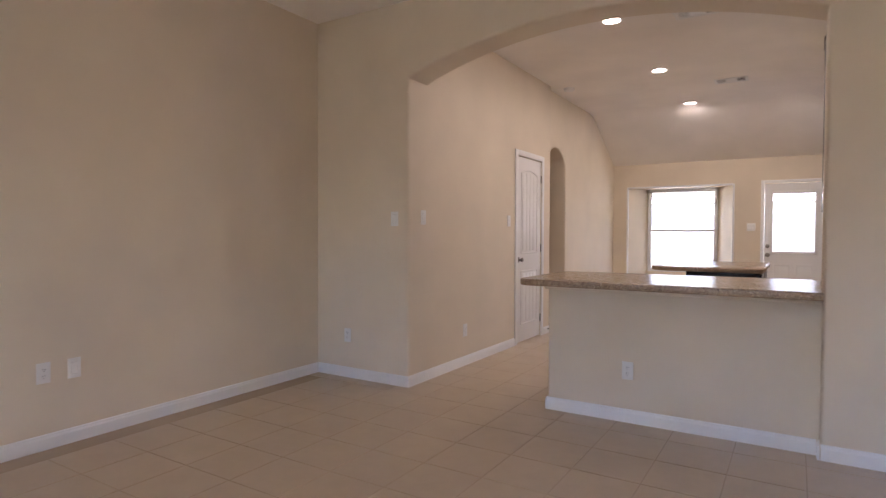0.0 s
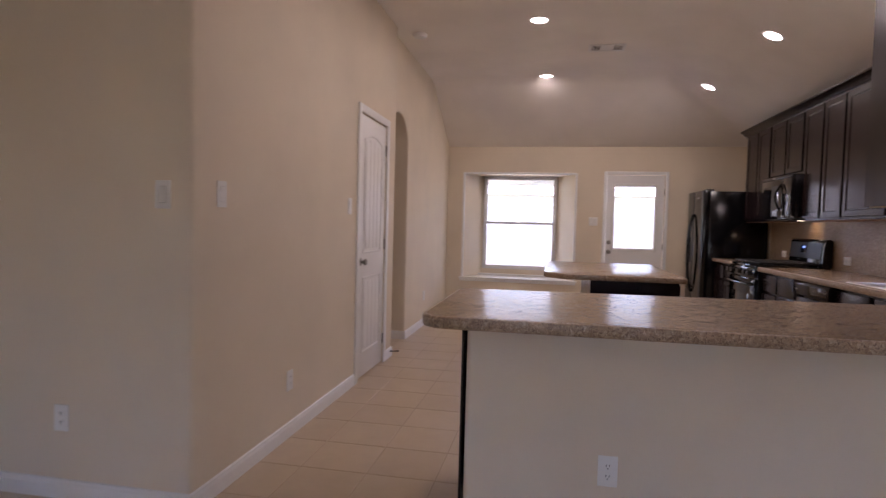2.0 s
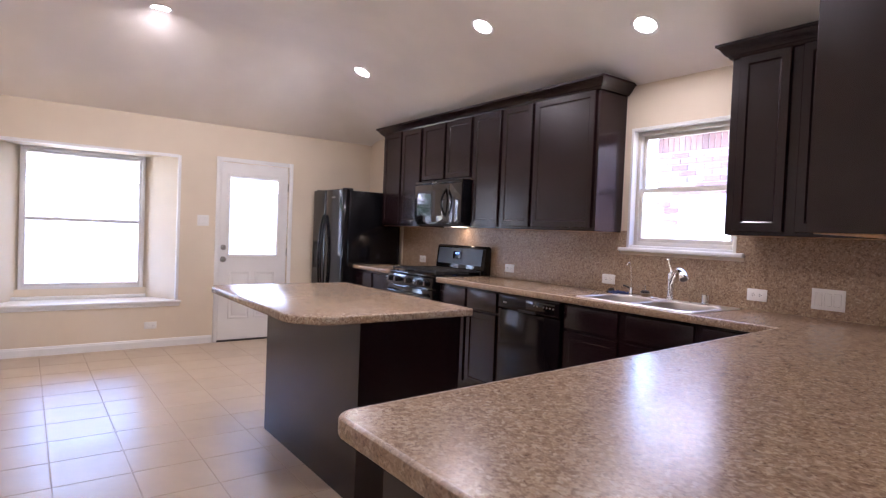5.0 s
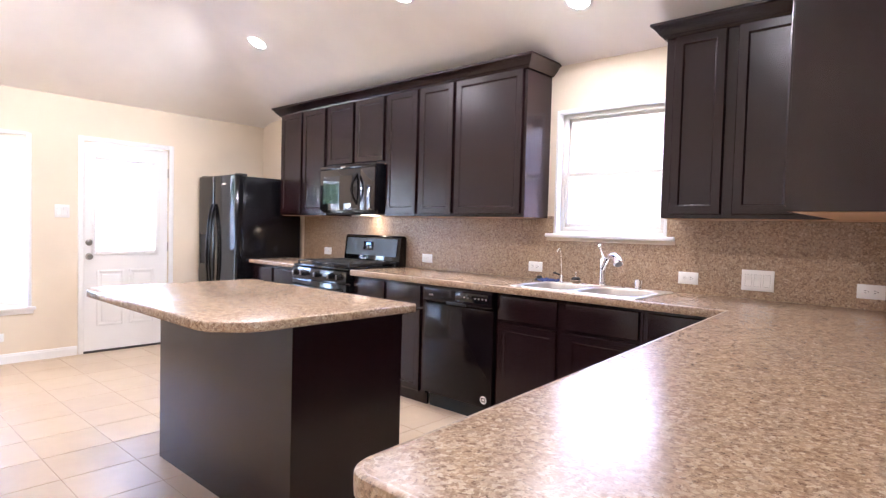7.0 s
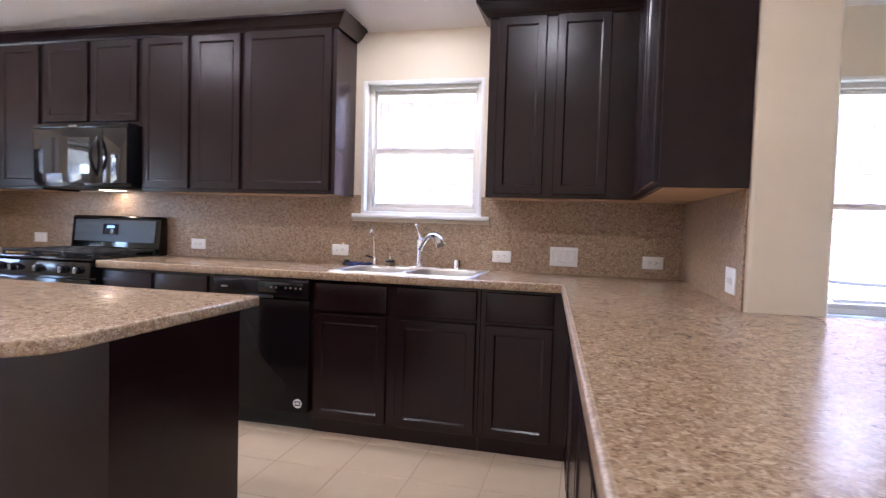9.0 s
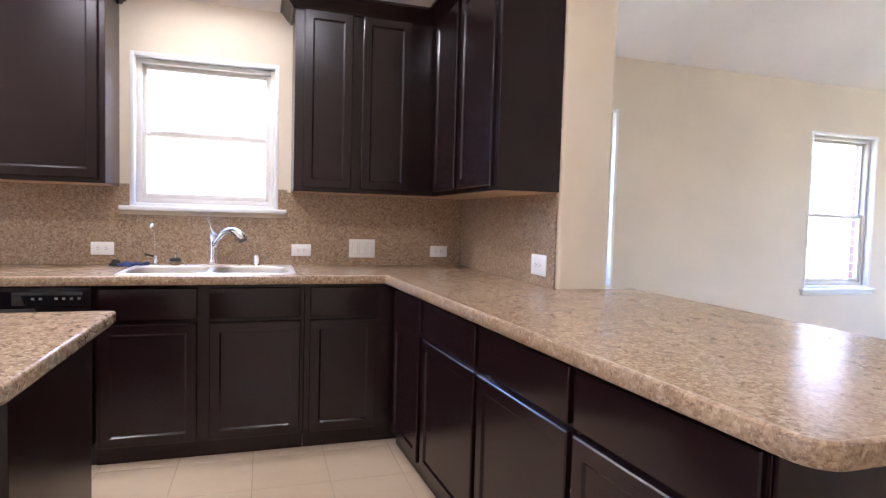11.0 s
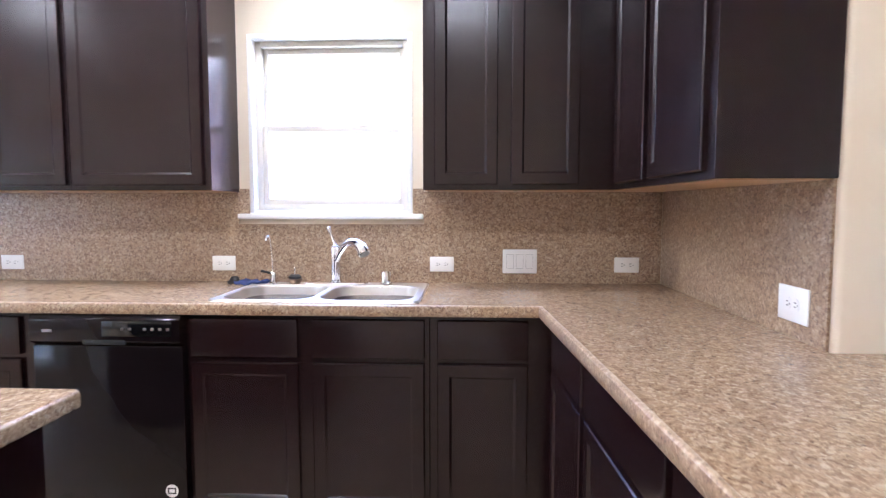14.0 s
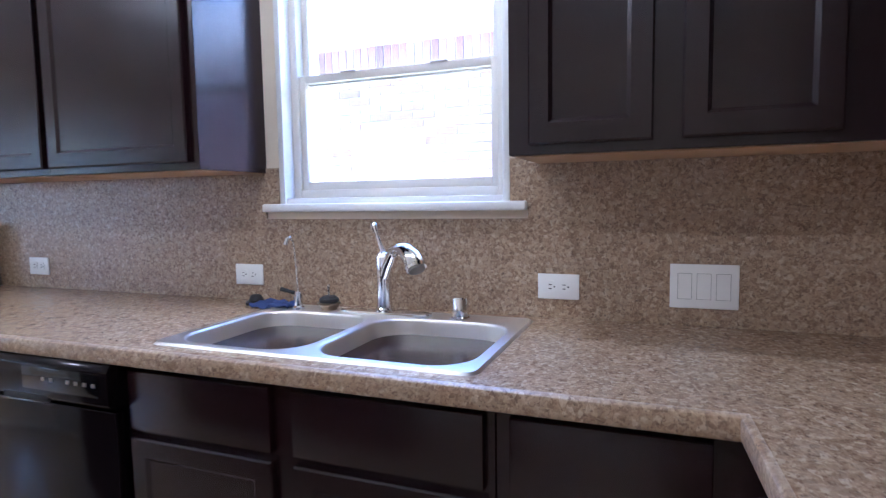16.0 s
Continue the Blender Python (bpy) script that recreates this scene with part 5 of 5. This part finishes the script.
# brick leaf round this house's own side windows
bm = wall_slab("x", XS + 0.125, XS + 0.22, YB, YF + 0.2, ZWX - 0.09, [(h[0] - 0.03, h[1] + 0.03, h[2] - 0.02, h[3] + 0.03) for h in (SINKWIN, LIV1, LIV2)], -0.15)
M_VENEER = material("brick_leaf", (0.38, 0.2, 0.15), 0.85)
bt = M_VENEER.node_tree.nodes.new("ShaderNodeTexBrick")
cmb, sepx = M_VENEER.node_tree.nodes.new("ShaderNodeCombineXYZ"), M_VENEER.node_tree.nodes.new("ShaderNodeSeparateXYZ")
posn = M_VENEER.node_tree.nodes.new("ShaderNodeNewGeometry")
sm = M_VENEER.node_tree.nodes.new("ShaderNodeMath")
wire(M_VENEER, posn.outputs["Position"], sepx.inputs[0])
wire(M_VENEER, sepx.outputs[0], sm.inputs[0])
wire(M_VENEER, sepx.outputs[1], sm.inputs[1])
wire(M_VENEER, sm.outputs[0], cmb.inputs[0])
wire(M_VENEER, sepx.outputs[2], cmb.inputs[1])
wire(M_VENEER, cmb.outputs[0], bt.inputs["Vector"])
for key, v in (("Scale", 1.0), ("Mortar Size", 0.005), ("Brick Width", 0.213), ("Row Height", 0.077), ("Color1", (0.25, 0.155, 0.125, 1)), ("Color2", (0.19, 0.12, 0.10, 1)), ("Mortar", (0.5, 0.47, 0.43, 1))):
    bt.inputs[key].default_value = v
wire(M_VENEER, bt.outputs["Color"], bsdf(M_VENEER).inputs["Base Color"])
structure("wall_brick_leaf", bm, M_VENEER, "red brick outer leaf of the house", "wall")
# air conditioner condenser between the houses
ac = thing("air_conditioner", "pale grey air conditioner condenser on a pad between the houses", "air conditioner", pose(3.7, 2.7, -0.15))
part("pad", bx(-0.5, 0.5, -0.5, 0.5, 0, 0.08, r=0.01), M_CONC, ac)
part("cabinet", bx(-0.37, 0.37, -0.37, 0.37, 0.08, 0.95, r=0.02), M_ACGREY, ac)
for i in range(14):
    z = 0.15 + i * 0.053
    part("louvre", bx(-0.378, 0.378, -0.378, 0.378, z, z + 0.012), M_SLOT, ac, "", 0)
part("fan_grille", lathe(bmesh.new(), [(0.05, 0.951), (0.30, 0.951), (0.30, 0.975), (0.05, 0.985)], 28), M_BLACKMAT, ac)


def tree(x, y, h, seed):
    t = thing("tree", "leafy green tree beyond the back fence", "tree", pose(x, y, -0.15), "trees behind the fence")
    rng = random.Random(seed)
    bm = tube(bmesh.new(), [(0, 0, 0), (0.05, 0.03, h * 0.25), (0.0, 0.08, h * 0.5), (0.1, 0.0, h * 0.8)], [0.22, 0.17, 0.12, 0.04], 10)
    tips = []
    for k in range(9):
        a, z = rng.uniform(0, 6.28), h * rng.uniform(0.35, 0.7)
        l = h * rng.uniform(0.2, 0.34)
        tip = (l * math.cos(a), l * math.sin(a), z + l * rng.uniform(0.3, 0.9))
        tube(bm, [(0.03, 0.05, z), (tip[0] * 0.5, tip[1] * 0.5, z + (tip[2] - z) * 0.6), tip], [0.07, 0.045, 0.015], 7)
        tips.append(tip)
    tips.append((0.1, 0, h * 0.85))
    part("trunk", bm, M_BARK, t)
    verts, faces = [], []
    for tip in tips:
        for k in range(420):
            o = Vector((rng.gauss(0, 1), rng.gauss(0, 1), rng.gauss(0, 0.8))) * h * 0.085
            c = Vector(tip) + o
            s = rng.uniform(0.06, 0.13)
            q = Euler((rng.uniform(0, 6.3), rng.uniform(0, 6.3), 0)).to_matrix()
            i = len(verts)
            verts += [tuple(c + q @ Vector(p) * s) for p in ((-1, 0, 0), (0, -0.5, 0.1), (1, 0, 0), (0, 0.5, 0.1))]
            faces.append((i, i + 1, i + 2, i + 3))
    me = bpy.data.meshes.new("crown")
    me.from_pydata(verts, [], faces)
    me.materials.append(M_LEAF)
    c = new("crown", me)
    c.parent = t


tree(-7.6, 20.2, 4.2, 1)
tree(8.6, 20.4, 4.6, 3)

# ---- floor tiles, laid on the slab ----
PITCH = 0.3445
X0T, Y0T = -1.30 - 8 * PITCH, 5.39 - 26 * PITCH
tile_bm = bmesh.new()
hw = PITCH / 2 - 0.0025
loops = [[tile_bm.verts.new((sx * (hw - o), sy * (hw - o), z)) for sx, sy in ((-1, -1), (1, -1), (1, 1), (-1, 1))] for o, z in ((0, -0.0025), (0.0, -0.0009), (0.0012, 0.0))]
for p, q in zip(loops, loops[1:]):
    for i in range(4):
        tile_bm.faces.new((p[i], p[(i + 1) % 4], q[(i + 1) % 4], q[i]))
tile_bm.faces.new(loops[-1])
tile_me = finish(tile_bm, "tile", M_TILE, 0)
floor_ob = bpy.data.objects["floor"]
rest_v, rest_f = [], []
made = 0
for i in range(17):
    for j in range(46):
        cx, cy = X0T + (i + 0.5) * PITCH, Y0T + (j + 0.5) * PITCH
        if not (-3.8 < cx < XS + 0.15 and YB - 0.1 < cy < YF + 0.1):
            continue
        if cy < YA0 and cx < XV:
            continue
        if -2.4 < cx < 1.5 and 3.6 < cy < 10.3 and made < 296:
            ob = new("tile", tile_me)
            ob.parent = floor_ob
            ob.matrix_local = Matrix.Translation((cx, cy, 0.0006 * noise.noise((i, j, 0)))) @ Matrix.Rotation(radians(0.12) * noise.noise((i, j, 5)), 4, "X") @ Matrix.Rotation(radians(0.12) * noise.noise((i, j, 9)), 4, "Y")
            made += 1
        else:
            k = len(rest_v)
            for o, z in ((0, -0.0025), (0.0, -0.0009), (0.0012, 0.0)):
                rest_v += [(cx + sx * (hw - o), cy + sy * (hw - o), z) for sx, sy in ((-1, -1), (1, -1), (1, 1), (-1, 1))]
            for a in (0, 4):
                rest_f += [(k + a + n, k + a + (n + 1) % 4, k + a + 4 + (n + 1) % 4, k + a + 4 + n) for n in range(4)]
            rest_f.append((k + 8, k + 9, k + 10, k + 11))
me = bpy.data.meshes.new("tile_field")
me.from_pydata(rest_v, [], rest_f)
me.materials.append(M_TILE)
tf = new("tile_field", me)
tf.parent = floor_ob
tf["kind"] = "stuff"

# ---- bricks of the neighbouring wall ----
brick_me = finish(bx(-0.012, 0.02, -0.101, 0.101, 0, 0.066), "brick", M_BRICK, 0)
rest_v, rest_f = [], []
made = 0
wall_ob = [o for o in bh.children if o.name.startswith("wall")][0]
for row in range(34):
    z = -0.1 + row * 0.077
    for col in range(80):
        y = 8.16 - col * 0.213 - (0.1065 if row % 2 else 0)
        if z > 2.40 or (7.2 < y < 8.02 and 0.62 < z < 1.85):
            continue
        near = (6.4 < y or 2.2 < y < 3.9) and 0.35 < z < 2.3
        if near and made < 298:
            ob = new("brick", brick_me)
            ob.parent = wall_ob
            ob.matrix_local = Matrix.Translation((4.93 + 0.003 * noise.noise((row, col, 1)), y, z))
            made += 1
        else:
            k = len(rest_v)
            rest_v += [(4.918 + 0.03 * a, y - 0.101 + 0.202 * b, z + 0.066 * c) for a in (0, 1) for b in (0, 1) for c in (0, 1)]
            rest_f += [(k, k + 1, k + 3, k + 2), (k, k + 4, k + 5, k + 1), (k + 2, k + 3, k + 7, k + 6), (k + 1, k + 5, k + 7, k + 3), (k, k + 2, k + 6, k + 4)]
for col in range(60):
    ob = new("brick", brick_me)
    ob.parent = wall_ob
    ob.matrix_local = Matrix.Translation((4.93, 8.24 - col * 0.077, 2.55)) @ Matrix.Rotation(radians(90), 4, "X") @ Matrix.Translation((0, 0, -0.033))
me = bpy.data.meshes.new("brick_field")
me.from_pydata(rest_v, [], rest_f)
me.materials.append(M_BRICK)
bf = new("brick_field", me)
bf.parent = wall_ob
bf["kind"] = "stuff"
